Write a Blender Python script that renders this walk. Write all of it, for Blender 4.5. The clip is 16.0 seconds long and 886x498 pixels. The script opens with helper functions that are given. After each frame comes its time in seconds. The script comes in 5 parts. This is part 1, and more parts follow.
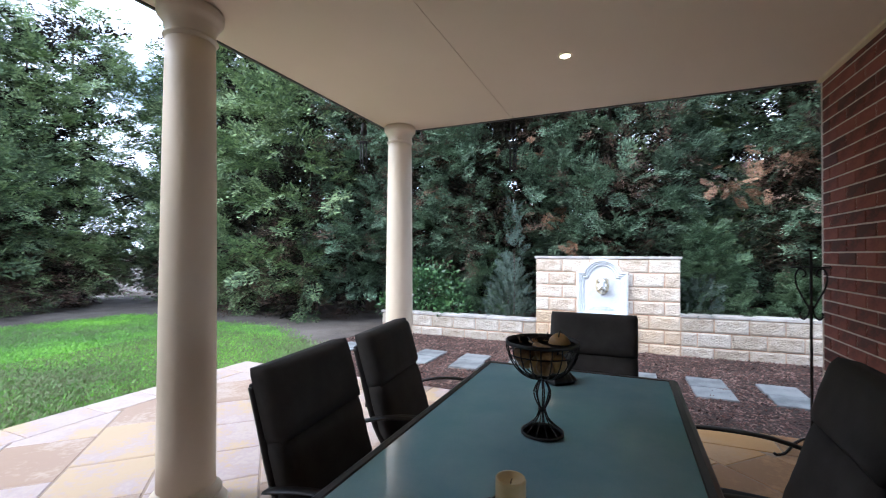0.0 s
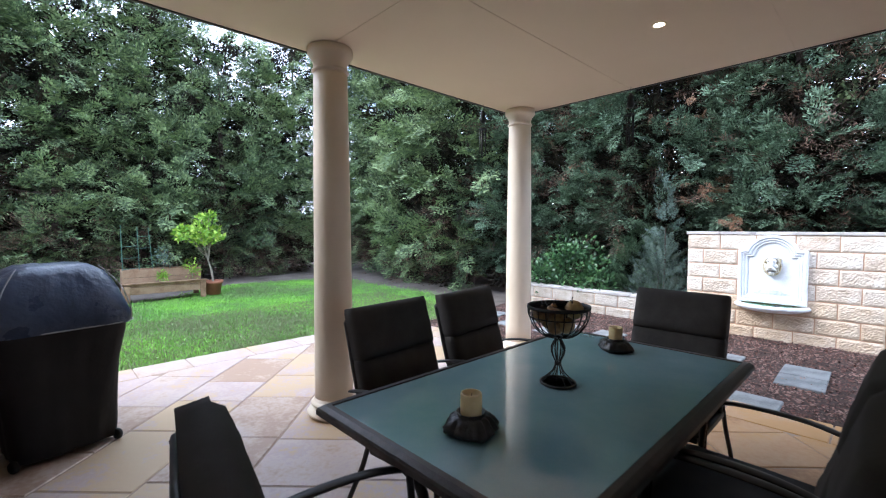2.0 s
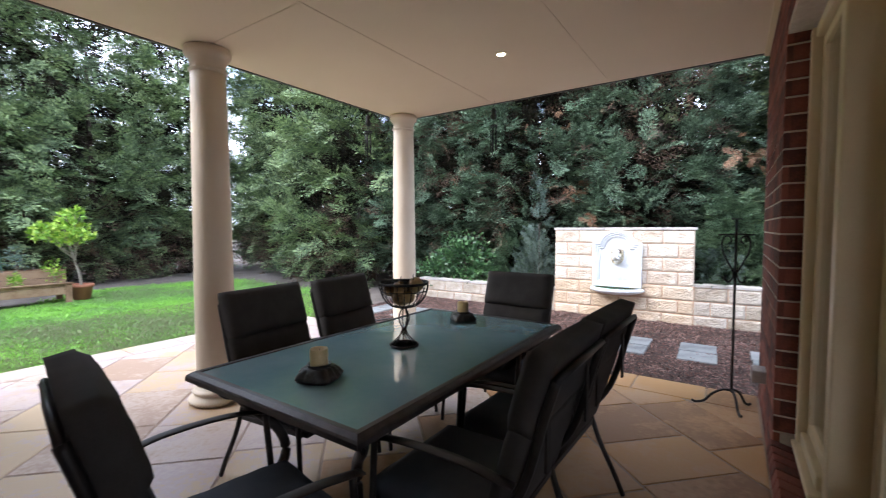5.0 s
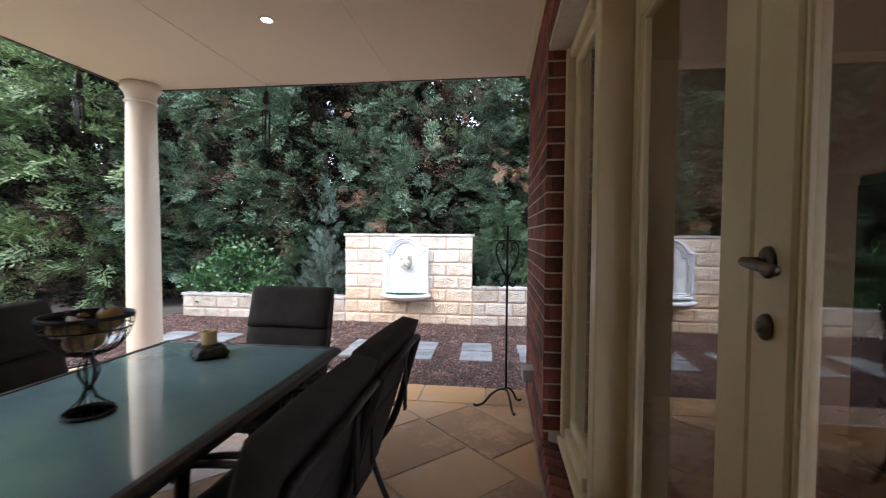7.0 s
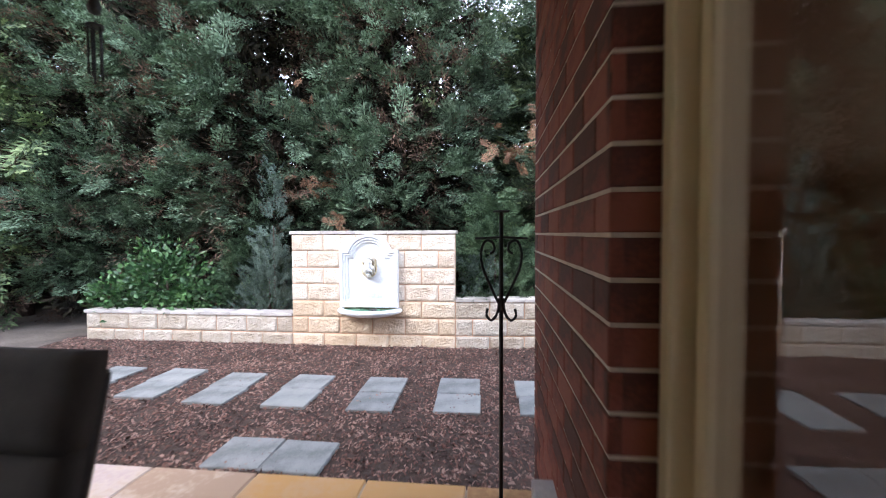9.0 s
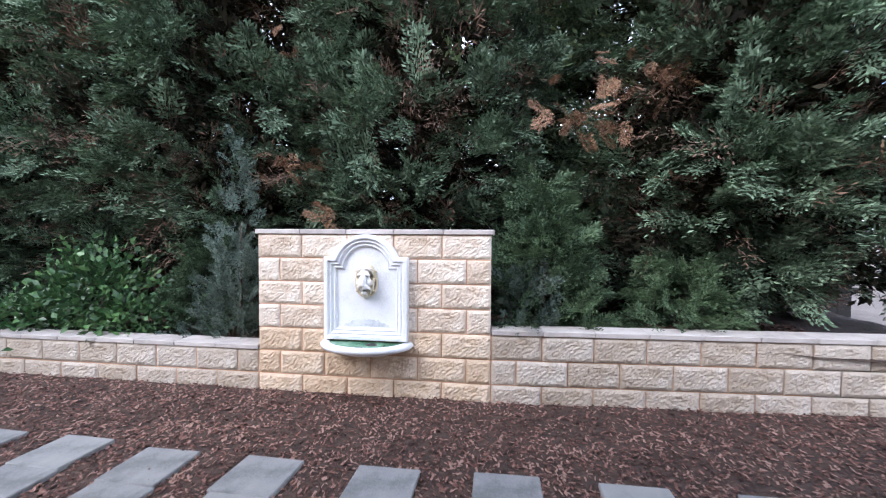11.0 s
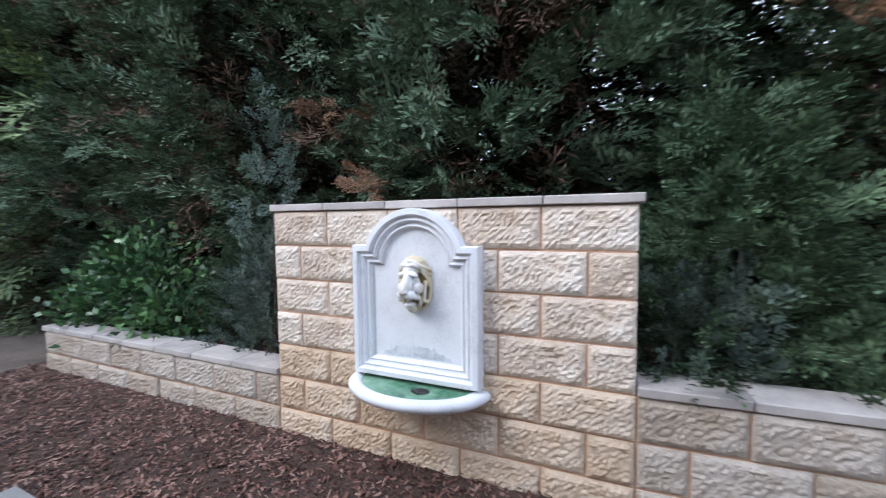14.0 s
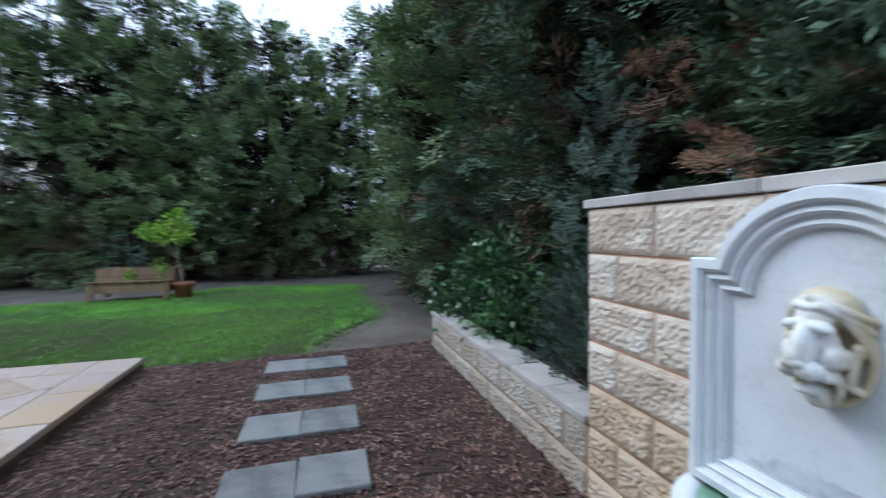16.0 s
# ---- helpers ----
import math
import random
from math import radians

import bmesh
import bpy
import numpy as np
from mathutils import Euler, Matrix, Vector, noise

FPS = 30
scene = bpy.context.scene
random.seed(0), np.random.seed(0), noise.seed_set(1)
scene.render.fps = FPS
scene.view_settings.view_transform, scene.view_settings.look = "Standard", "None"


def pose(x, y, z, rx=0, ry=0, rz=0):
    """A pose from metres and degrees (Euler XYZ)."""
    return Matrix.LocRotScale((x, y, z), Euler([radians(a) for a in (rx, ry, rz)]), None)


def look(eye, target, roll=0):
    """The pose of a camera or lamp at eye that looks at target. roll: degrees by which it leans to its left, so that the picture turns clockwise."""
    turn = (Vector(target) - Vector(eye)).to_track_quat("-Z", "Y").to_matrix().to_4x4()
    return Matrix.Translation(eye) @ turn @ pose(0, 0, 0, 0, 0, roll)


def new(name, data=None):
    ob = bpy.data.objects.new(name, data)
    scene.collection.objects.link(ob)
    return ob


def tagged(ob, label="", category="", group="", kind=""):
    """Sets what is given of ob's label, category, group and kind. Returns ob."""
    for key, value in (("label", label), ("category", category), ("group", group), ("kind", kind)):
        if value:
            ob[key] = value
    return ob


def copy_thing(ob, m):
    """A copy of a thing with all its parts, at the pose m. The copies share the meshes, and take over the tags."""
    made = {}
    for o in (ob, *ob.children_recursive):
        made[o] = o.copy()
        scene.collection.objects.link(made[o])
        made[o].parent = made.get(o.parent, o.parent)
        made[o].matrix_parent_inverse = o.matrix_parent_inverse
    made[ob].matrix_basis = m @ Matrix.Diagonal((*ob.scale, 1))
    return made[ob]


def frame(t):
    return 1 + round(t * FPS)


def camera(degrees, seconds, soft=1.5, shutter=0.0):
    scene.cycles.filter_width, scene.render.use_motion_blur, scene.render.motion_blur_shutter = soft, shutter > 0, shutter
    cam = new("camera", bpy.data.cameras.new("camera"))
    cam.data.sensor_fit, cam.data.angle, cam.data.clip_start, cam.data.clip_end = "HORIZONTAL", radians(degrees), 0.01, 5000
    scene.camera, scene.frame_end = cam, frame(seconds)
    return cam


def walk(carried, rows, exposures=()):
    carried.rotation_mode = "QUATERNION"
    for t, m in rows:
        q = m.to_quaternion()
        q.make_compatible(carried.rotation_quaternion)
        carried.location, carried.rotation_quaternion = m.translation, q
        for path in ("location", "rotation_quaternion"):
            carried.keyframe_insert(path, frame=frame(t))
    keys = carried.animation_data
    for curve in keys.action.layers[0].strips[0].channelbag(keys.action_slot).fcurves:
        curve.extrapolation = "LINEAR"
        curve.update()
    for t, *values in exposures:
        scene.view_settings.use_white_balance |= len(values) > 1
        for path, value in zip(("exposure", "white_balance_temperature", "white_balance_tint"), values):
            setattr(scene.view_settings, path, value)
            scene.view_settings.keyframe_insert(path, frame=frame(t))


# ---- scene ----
cam = camera(92.5, 16.0, soft=1.1, shutter=0.5)
PATH = [
    (0, (0.054, -0.127, 1.339), (-0.736, 1.71, 1.362), 0.2),
    (0.5, (0.213, -0.028, 1.347), (-0.747, 1.726, 1.328), -0.2),
    (1, (0.401, -0.008, 1.361), (-0.786, 1.601, 1.327), -0.3),
    (1.5, (0.564, -0.07, 1.362), (-0.821, 1.371, 1.292), -0.2),
    (2, (0.718, -0.157, 1.352), (-0.724, 1.226, 1.256), 0.0),
    (2.5, (0.85, -0.225, 1.348), (-0.593, 1.154, 1.222), -0.1),
    (3, (0.972, -0.29, 1.34), (-0.473, 1.084, 1.184), -0.0),
    (3.2, (1.015, -0.298, 1.333), (-0.426, 1.08, 1.175), -0.3),
    (5.3, (1.176, -0.262, 1.307), (0.153, 1.454, 1.21), 0.2),
    (5.5, (1.174, -0.244, 1.315), (0.227, 1.515, 1.217), 0.4),
    (6, (1.125, -0.16, 1.313), (0.433, 1.715, 1.24), 0.7),
    (6.5, (1.102, -0.039, 1.303), (0.689, 1.917, 1.24), 0.7),
    (7, (1.122, 0.178, 1.302), (0.871, 2.161, 1.234), 0.4),
    (7.5, (1.143, 0.45, 1.301), (0.929, 2.437, 1.226), 0.4),
    (8, (1.139, 0.818, 1.315), (0.941, 2.806, 1.229), 0.2),
    (8.5, (1.153, 1.209, 1.301), (0.955, 3.198, 1.217), 0.2),
    (8.7, (1.166, 1.392, 1.287), (0.962, 3.38, 1.207), -0.0),
    (10.8, (0.880, 3.090, 1.262), (0.600, 5.069, 1.200), 0.4),
    (11, (0.857, 3.215, 1.270), (0.571, 5.193, 1.203), 0.3),
    (11.5, (0.790, 3.480, 1.305), (0.490, 5.458, 1.218), 0.1),
    (12, (0.745, 3.773, 1.286), (0.484, 5.754, 1.206), 0.05),
    (12.5, (0.708, 3.975, 1.262), (0.509, 5.960, 1.176), 0.15),
    (13, (0.739, 4.198, 1.208), (0.474, 6.178, 1.110), 0.1),
    (13.5, (0.785, 4.451, 1.206), (0.245, 6.371, 1.085), -0.4),
    (14, (0.755, 4.700, 1.205), (-0.083, 6.514, 1.073), -0.6),
    (14.5, (0.689, 4.903, 1.228), (-0.405, 6.568, 1.056), -1.4),
    (15, (0.608, 5.116, 1.214), (-0.807, 6.522, 1.072), -1.25),
    (15.5, (0.532, 5.300, 1.190), (-1.177, 6.331, 1.075), -0.8),
    (16, (0.435, 5.415, 1.168), (-1.487, 5.975, 1.093), -0.6),
]
EXPOSURES = [(0, 1.95, 5500, 10), (3, 2.1, 5600, 11), (5.5, 2.2, 5900, 13), (8.5, 2.2, 5900, 14), (10.8, 1.7, 5850, 16), (12.5, 1.45, 5800, 16), (14.5, 1.05, 5650, 10), (16, 0.75, 5400, 5)]
walk(cam, [(t, look(eye, target, roll)) for t, eye, target, roll in PATH], EXPOSURES)

# ---- world and light ----
world = bpy.data.worlds.new("sky")
scene.world = world
world.use_nodes = True
wn, wl = world.node_tree.nodes, world.node_tree.links
wn.clear()
w_out = wn.new("ShaderNodeOutputWorld")
w_bg = wn.new("ShaderNodeBackground")
w_sky = wn.new("ShaderNodeTexSky")
w_sky.sky_type = "NISHITA"
w_sky.sun_disc = False
w_sky.sun_elevation = radians(38)
w_sky.sun_rotation = radians(235)
w_sky.dust_density = 3.0
w_co = wn.new("ShaderNodeTexCoord")
w_map = wn.new("ShaderNodeMapping")
w_map.inputs["Scale"].default_value = (1.0, 1.0, 3.0)
w_noise = wn.new("ShaderNodeTexNoise")
w_noise.inputs["Scale"].default_value = 2.2
w_noise.inputs["Detail"].default_value = 6
w_ramp = wn.new("ShaderNodeValToRGB")
w_ramp.color_ramp.elements[0].position = 0.34
w_ramp.color_ramp.elements[1].position = 0.52
w_mix = wn.new("ShaderNodeMix")
w_mix.data_type = "RGBA"
w_mix.inputs["B"].default_value = (8.2, 8.8, 9.8, 1)
wl.new(w_co.outputs["Generated"], w_map.inputs["Vector"])
wl.new(w_map.outputs["Vector"], w_noise.inputs["Vector"])
wl.new(w_noise.outputs["Fac"], w_ramp.inputs["Fac"])
wl.new(w_ramp.outputs["Color"], w_mix.inputs["Factor"])
wl.new(w_sky.outputs["Color"], w_mix.inputs["A"])
wl.new(w_mix.outputs["Result"], w_bg.inputs["Color"])
w_bg.inputs["Strength"].default_value = 0.13
wl.new(w_bg.outputs["Background"], w_out.inputs["Surface"])

sun_data = bpy.data.lights.new("sun", "SUN")
sun_data.energy = 0.9
sun_data.angle = radians(25)
sun_data.color = (1.0, 0.95, 0.88)
sun = new("sun", sun_data)
sun.matrix_world = look((-14, -10, 14), (0, 3, 0))


# ---- materials ----
def material(name, colours, rough=0.7, scale=8.0, metal=0.0, bump=0.2, fine=60.0, depth=0.004, spread=0.0, island=0.0, spec=0.5, detail=5.0, coords="Object"):
    """A surface mottled between two or three colours, with grain, a fine relief, and a change from piece to piece."""
    m = bpy.data.materials.new(name)
    m.use_nodes = True
    n, l = m.node_tree.nodes, m.node_tree.links
    b = n["Principled BSDF"]
    co = n.new("ShaderNodeTexCoord")
    big = n.new("ShaderNodeTexNoise")
    big.inputs["Scale"].default_value = scale
    big.inputs["Detail"].default_value = detail
    big.inputs["Roughness"].default_value = 0.6
    small = n.new("ShaderNodeTexNoise")
    small.inputs["Scale"].default_value = fine
    small.inputs["Detail"].default_value = 3
    l.new(co.outputs[coords], big.inputs["Vector"])
    l.new(co.outputs[coords], small.inputs["Vector"])
    ramp = n.new("ShaderNodeValToRGB")
    e = ramp.color_ramp.elements
    k = len(colours)
    e[0].position, e[0].color = 0.3, (*colours[0], 1)
    e[1].position, e[1].color = 0.7, (*colours[-1], 1)
    for i in range(1, k - 1):
        x = e.new(0.3 + 0.4 * i / (k - 1))
        x.color = (*colours[i], 1)
    mixed = n.new("ShaderNodeMath")
    mixed.operation = "MULTIPLY_ADD"
    l.new(small.outputs["Fac"], mixed.inputs[0])
    mixed.inputs[1].default_value = 0.35
    l.new(big.outputs["Fac"], mixed.inputs[2])
    shift = n.new("ShaderNodeMath")
    shift.operation = "SUBTRACT"
    shift.inputs[1].default_value = 0.175
    l.new(mixed.outputs[0], shift.inputs[0])
    last = shift
    for amount, kind in ((spread, "ShaderNodeObjectInfo"), (island, "ShaderNodeNewGeometry")):
        if amount:
            info = n.new(kind)
            add = n.new("ShaderNodeMath")
            add.operation = "MULTIPLY_ADD"
            off = n.new("ShaderNodeMath")
            off.operation = "SUBTRACT"
            off.inputs[1].default_value = amount / 2
            l.new(info.outputs["Random" if amount == spread and kind == "ShaderNodeObjectInfo" else "Random Per Island"], add.inputs[0])
            add.inputs[1].default_value = amount
            l.new(last.outputs[0], add.inputs[2])
            l.new(add.outputs[0], off.inputs[0])
            last = off
    l.new(last.outputs[0], ramp.inputs["Fac"])
    l.new(ramp.outputs["Color"], b.inputs["Base Color"])
    b.inputs["Metallic"].default_value = metal
    b.inputs["Specular IOR Level"].default_value = spec
    rr = n.new("ShaderNodeMapRange")
    rr.inputs["To Min"].default_value = max(0.03, rough - 0.12)
    rr.inputs["To Max"].default_value = min(1.0, rough + 0.12)
    l.new(big.outputs["Fac"], rr.inputs["Value"])
    l.new(rr.outputs["Result"], b.inputs["Roughness"])
    if bump:
        bp = n.new("ShaderNodeBump")
        bp.inputs["Strength"].default_value = bump
        bp.inputs["Distance"].default_value = depth
        l.new(mixed.outputs[0], bp.inputs["Height"])
        l.new(bp.outputs["Normal"], b.inputs["Normal"])
    return m


def pane_material(name, tint, gloss_rough=0.0):
    m = bpy.data.materials.new(name)
    m.use_nodes = True
    n, l = m.node_tree.nodes, m.node_tree.links
    n.clear()
    out = n.new("ShaderNodeOutputMaterial")
    clear = n.new("ShaderNodeBsdfTransparent")
    clear.inputs["Color"].default_value = (*tint, 1)
    gloss = n.new("ShaderNodeBsdfGlossy")
    gloss.inputs["Roughness"].default_value = gloss_rough
    face = n.new("ShaderNodeLayerWeight")
    face.inputs["Blend"].default_value = 0.5
    rise = n.new("ShaderNodeMath")
    rise.operation = "POWER"
    rise.inputs[1].default_value = 3.2
    fres = n.new("ShaderNodeMath")
    fres.operation = "MULTIPLY_ADD"
    fres.inputs[1].default_value = 0.92
    fres.inputs[2].default_value = 0.045
    l.new(face.outputs["Facing"], rise.inputs[0])
    l.new(rise.outputs[0], fres.inputs[0])
    mix = n.new("ShaderNodeMixShader")
    l.new(fres.outputs[0], mix.inputs["Fac"])
    l.new(clear.outputs[0], mix.inputs[1])
    l.new(gloss.outputs[0], mix.inputs[2])
    l.new(mix.outputs[0], out.inputs["Surface"])
    return m


def glow(name, colour, strength):
    m = bpy.data.materials.new(name)
    m.use_nodes = True
    b = m.node_tree.nodes["Principled BSDF"]
    b.inputs["Base Color"].default_value = (*colour, 1)
    b.inputs["Emission Color"].default_value = (*colour, 1)
    b.inputs["Emission Strength"].default_value = strength
    return m


M_SOIL = material("soil", [(0.085, 0.068, 0.056), (0.145, 0.118, 0.098), (0.20, 0.168, 0.142)], 0.95, 1.2, bump=0.8, fine=25, depth=0.03)
M_LAWN = material("lawn_earth", [(0.10, 0.19, 0.045), (0.12, 0.26, 0.05), (0.19, 0.22, 0.085)], 0.95, 0.9, bump=0.8, fine=30, depth=0.03)
M_GRASS = material("grass_blades", [(0.19, 0.225, 0.10), (0.165, 0.28, 0.075), (0.22, 0.46, 0.06), (0.30, 0.58, 0.07)], 0.6, 0.42, bump=0, fine=5, island=0.25, detail=2)
M_DRY = material("dry_grass", [(0.17, 0.19, 0.085), (0.25, 0.24, 0.135)], 0.8, 1.0, bump=0, island=0.4)
M_MULCH = material("mulch_bed", [(0.035, 0.022, 0.017), (0.085, 0.05, 0.038)], 0.95, 14, bump=1.0, fine=70, depth=0.03)
M_CHIPS = material("bark_chips", [(0.036, 0.017, 0.013), (0.105, 0.047, 0.036), (0.165, 0.078, 0.058), (0.28, 0.175, 0.14)], 0.85, 3, bump=0.3, fine=80, island=0.55)
M_FLAG = material("sandstone_flags", [(0.38, 0.26, 0.185), (0.48, 0.365, 0.285), (0.52, 0.425, 0.375), (0.46, 0.36, 0.345), (0.52, 0.38, 0.235)], 0.4, 2.4, bump=0.3, fine=30, depth=0.005, spread=0.5)
# Same sandstone, darker and warmer: under-roof shade and warm bounce put into colour.
M_SHADEFLAG = material("roof_shaded_flags", [(0.30, 0.155, 0.066), (0.43, 0.24, 0.105), (0.46, 0.28, 0.145), (0.47, 0.26, 0.095)], 0.42, 2.4, bump=0.3, fine=30, depth=0.005, spread=0.45)
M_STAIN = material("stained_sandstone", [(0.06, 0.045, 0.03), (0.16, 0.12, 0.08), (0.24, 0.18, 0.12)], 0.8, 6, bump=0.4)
M_GROUT = material("flag_joint", [(0.29, 0.215, 0.16), (0.39, 0.30, 0.23)], 0.95, 9)
M_PAVER = material("concrete_paver", [(0.14, 0.145, 0.145), (0.22, 0.225, 0.225), (0.27, 0.27, 0.262)], 0.9, 5, bump=0.3, fine=120, depth=0.003, spread=0.25)
M_BLOCK = material("split_face_block", [(0.50, 0.39, 0.29), (0.67, 0.565, 0.46), (0.76, 0.69, 0.60)], 0.92, 5, bump=1.0, fine=120, depth=0.014, spread=0.2)
M_GREYBLOCK = material("grey_split_face_block", [(0.38, 0.31, 0.235), (0.48, 0.415, 0.34), (0.56, 0.505, 0.44)], 0.92, 5, bump=1.0, fine=120, depth=0.014, spread=0.25)
M_BUFF = material("buff_split_face_block", [(0.47, 0.345, 0.23), (0.61, 0.475, 0.34), (0.67, 0.56, 0.44)], 0.92, 5, bump=0.9, fine=110, depth=0.012, spread=0.2)
M_MORTAR = material("sandy_mortar", [(0.48, 0.28, 0.18), (0.60, 0.38, 0.25)], 0.95, 12)
M_CAP = material("concrete_coping", [(0.36, 0.33, 0.31), (0.52, 0.48, 0.45)], 0.85, 6, bump=0.3, fine=90, spread=0.3)
M_BRICK = material("red_brick", [(0.085, 0.028, 0.020), (0.20, 0.055, 0.036), (0.27, 0.085, 0.055)], 0.8, 9, bump=0.6, fine=90, depth=0.004, spread=0.5)
M_BMORTAR = material("pale_mortar", [(0.55, 0.47, 0.39), (0.68, 0.60, 0.51)], 0.95, 20)
M_CREAM = material("cream_paint", [(0.70, 0.58, 0.36), (0.76, 0.64, 0.42)], 0.45, 3, bump=0.06, fine=120, depth=0.001)
M_COLUMN = material("column_paint", [(0.67, 0.57, 0.44), (0.73, 0.63, 0.50)], 0.5, 2, bump=0.08, fine=200, depth=0.001)
M_CEIL = material("ceiling_paint", [(0.72, 0.59, 0.44), (0.76, 0.63, 0.48)], 0.7, 1.0, bump=0.05, fine=150, depth=0.001)
M_FASCIA = material("fascia_metal", [(0.05, 0.045, 0.04), (0.09, 0.08, 0.07)], 0.5, 5)
M_ROOF = material("roof_tiles", [(0.10, 0.05, 0.04), (0.18, 0.09, 0.07)], 0.8, 6)
M_IRON = material("black_iron", [(0.012, 0.012, 0.012), (0.03, 0.028, 0.026)], 0.5, 20, metal=0.3, bump=0.3, fine=150, depth=0.001)
M_FRAME = material("bronze_aluminium", [(0.022, 0.02, 0.02), (0.045, 0.04, 0.038)], 0.42, 15, metal=0.4, bump=0.15, fine=200, depth=0.001)
M_RIM = material("table_rim_metal", [(0.05, 0.045, 0.045), (0.09, 0.08, 0.078)], 0.38, 15, metal=0.5, bump=0.1, fine=200, depth=0.001)
M_CUSHION = material("charcoal_fabric", [(0.038, 0.035, 0.033), (0.066, 0.061, 0.058)], 0.85, 7, bump=0.35, fine=350, depth=0.002, spec=0.25)
# Lighter and bluer than the charcoal: the seats' sky reflection is in this colour.
M_SEATPAD = material("skylit_slate_blue_fabric", [(0.06, 0.07, 0.088), (0.09, 0.102, 0.124)], 0.8, 7, bump=0.35, fine=350, depth=0.002, spec=0.3)
M_COVER = material("vinyl_cover", [(0.004, 0.004, 0.005), (0.010, 0.010, 0.011)], 0.6, 4, bump=0.4, fine=14, depth=0.02, spec=0.3)
M_COVERTOP = material("blue_grey_vinyl", [(0.028, 0.04, 0.075), (0.048, 0.066, 0.115)], 0.3, 5, bump=0.7, fine=9, depth=0.03)
M_PIPING = material("grey_piping", [(0.25, 0.25, 0.26), (0.33, 0.33, 0.34)], 0.6, 9)
M_STONE = material("white_cast_stone", [(0.58, 0.59, 0.61), (0.74, 0.76, 0.79), (0.78, 0.80, 0.84)], 0.6, 5, bump=0.3, fine=70, depth=0.002)
M_WETSTONE = material("damp_cast_stone", [(0.42, 0.45, 0.49), (0.60, 0.63, 0.67), (0.70, 0.72, 0.75)], 0.6, 14, bump=0.1, fine=50, depth=0.002)
M_LION = material("weathered_cast_stone", [(0.66, 0.62, 0.54), (0.80, 0.79, 0.77), (0.84, 0.85, 0.86)], 0.65, 16, bump=0.4, fine=70, depth=0.003)
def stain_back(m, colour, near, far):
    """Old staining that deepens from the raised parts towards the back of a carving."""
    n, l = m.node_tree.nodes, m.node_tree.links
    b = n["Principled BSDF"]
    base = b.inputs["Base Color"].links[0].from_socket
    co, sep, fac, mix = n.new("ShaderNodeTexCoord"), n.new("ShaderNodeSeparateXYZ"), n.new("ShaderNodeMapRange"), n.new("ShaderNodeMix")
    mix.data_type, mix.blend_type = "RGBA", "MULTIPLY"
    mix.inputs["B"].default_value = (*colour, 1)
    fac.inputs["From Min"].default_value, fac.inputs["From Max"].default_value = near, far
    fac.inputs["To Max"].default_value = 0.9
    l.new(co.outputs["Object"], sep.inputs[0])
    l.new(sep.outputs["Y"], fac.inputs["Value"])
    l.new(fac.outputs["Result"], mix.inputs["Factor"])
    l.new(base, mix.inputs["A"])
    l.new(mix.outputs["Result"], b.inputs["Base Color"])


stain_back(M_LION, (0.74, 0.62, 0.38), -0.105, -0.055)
M_WATER = material("green_basin_water", [(0.03, 0.11, 0.06), (0.14, 0.30, 0.19), (0.28, 0.42, 0.32)], 0.12, 7, bump=0.1, fine=20, depth=0.002)
M_WAX = material("ivory_wax", [(0.62, 0.47, 0.22), (0.70, 0.57, 0.32)], 0.5, 12, bump=0.1)
M_HOLDER = material("black_cast_holder", [(0.010, 0.009, 0.009), (0.03, 0.028, 0.027)], 0.35, 18, bump=0.8, fine=60, depth=0.008)
M_FRUIT = material("dried_gilt_fruit", [(0.14, 0.07, 0.025), (0.30, 0.17, 0.06), (0.38, 0.25, 0.10)], 0.35, 14, bump=0.3, spread=0.6)
M_TIMBER = material("weathered_timber", [(0.14, 0.075, 0.04), (0.24, 0.14, 0.08), (0.32, 0.21, 0.13)], 0.8, 5, bump=0.4, fine=60, spread=0.4)
M_TERRA = material("terracotta", [(0.28, 0.10, 0.06), (0.38, 0.16, 0.09)], 0.85, 9)
M_STAKE = material("green_stake_paint", [(0.05, 0.11, 0.085), (0.08, 0.16, 0.12)], 0.5, 9)
M_BARK = material("grey_brown_bark", [(0.035, 0.024, 0.018), (0.075, 0.052, 0.04), (0.12, 0.09, 0.07)], 0.95, 8, bump=1.0, fine=40, depth=0.02)
M_PALEBARK = material("pale_bark", [(0.20, 0.17, 0.13), (0.33, 0.29, 0.24)], 0.9, 12)
M_NEEDLE = material("cypress_green", [(0.048, 0.072, 0.044), (0.116, 0.172, 0.108), (0.23, 0.33, 0.21)], 0.65, 2.4, bump=0, fine=11, island=0.42, spread=0.12, spec=0.25)
M_YOUNG = material("young_cypress_green", [(0.040, 0.068, 0.036), (0.092, 0.150, 0.080), (0.165, 0.25, 0.135)], 0.65, 2.6, bump=0, fine=11, island=0.4, spread=0.12, spec=0.25)
# Paler, yellower than M_NEEDLE: skylight on the far trees is put into colour.
M_FARNEEDLE = material("skylit_far_cypress_green", [(0.080, 0.115, 0.062), (0.180, 0.245, 0.120), (0.32, 0.41, 0.19)], 0.65, 1.3, bump=0, fine=6, island=0.42, spread=0.15, spec=0.25)
# Near-black instead of dead brown: shade inside the crowns is put into colour.
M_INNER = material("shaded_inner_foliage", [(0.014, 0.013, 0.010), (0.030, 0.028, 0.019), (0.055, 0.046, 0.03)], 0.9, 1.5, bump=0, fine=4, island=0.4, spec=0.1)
M_DEAD = material("dead_brown_foliage", [(0.060, 0.036, 0.025), (0.120, 0.074, 0.050), (0.21, 0.13, 0.085)], 0.9, 1.5, bump=0, fine=4, island=0.5)
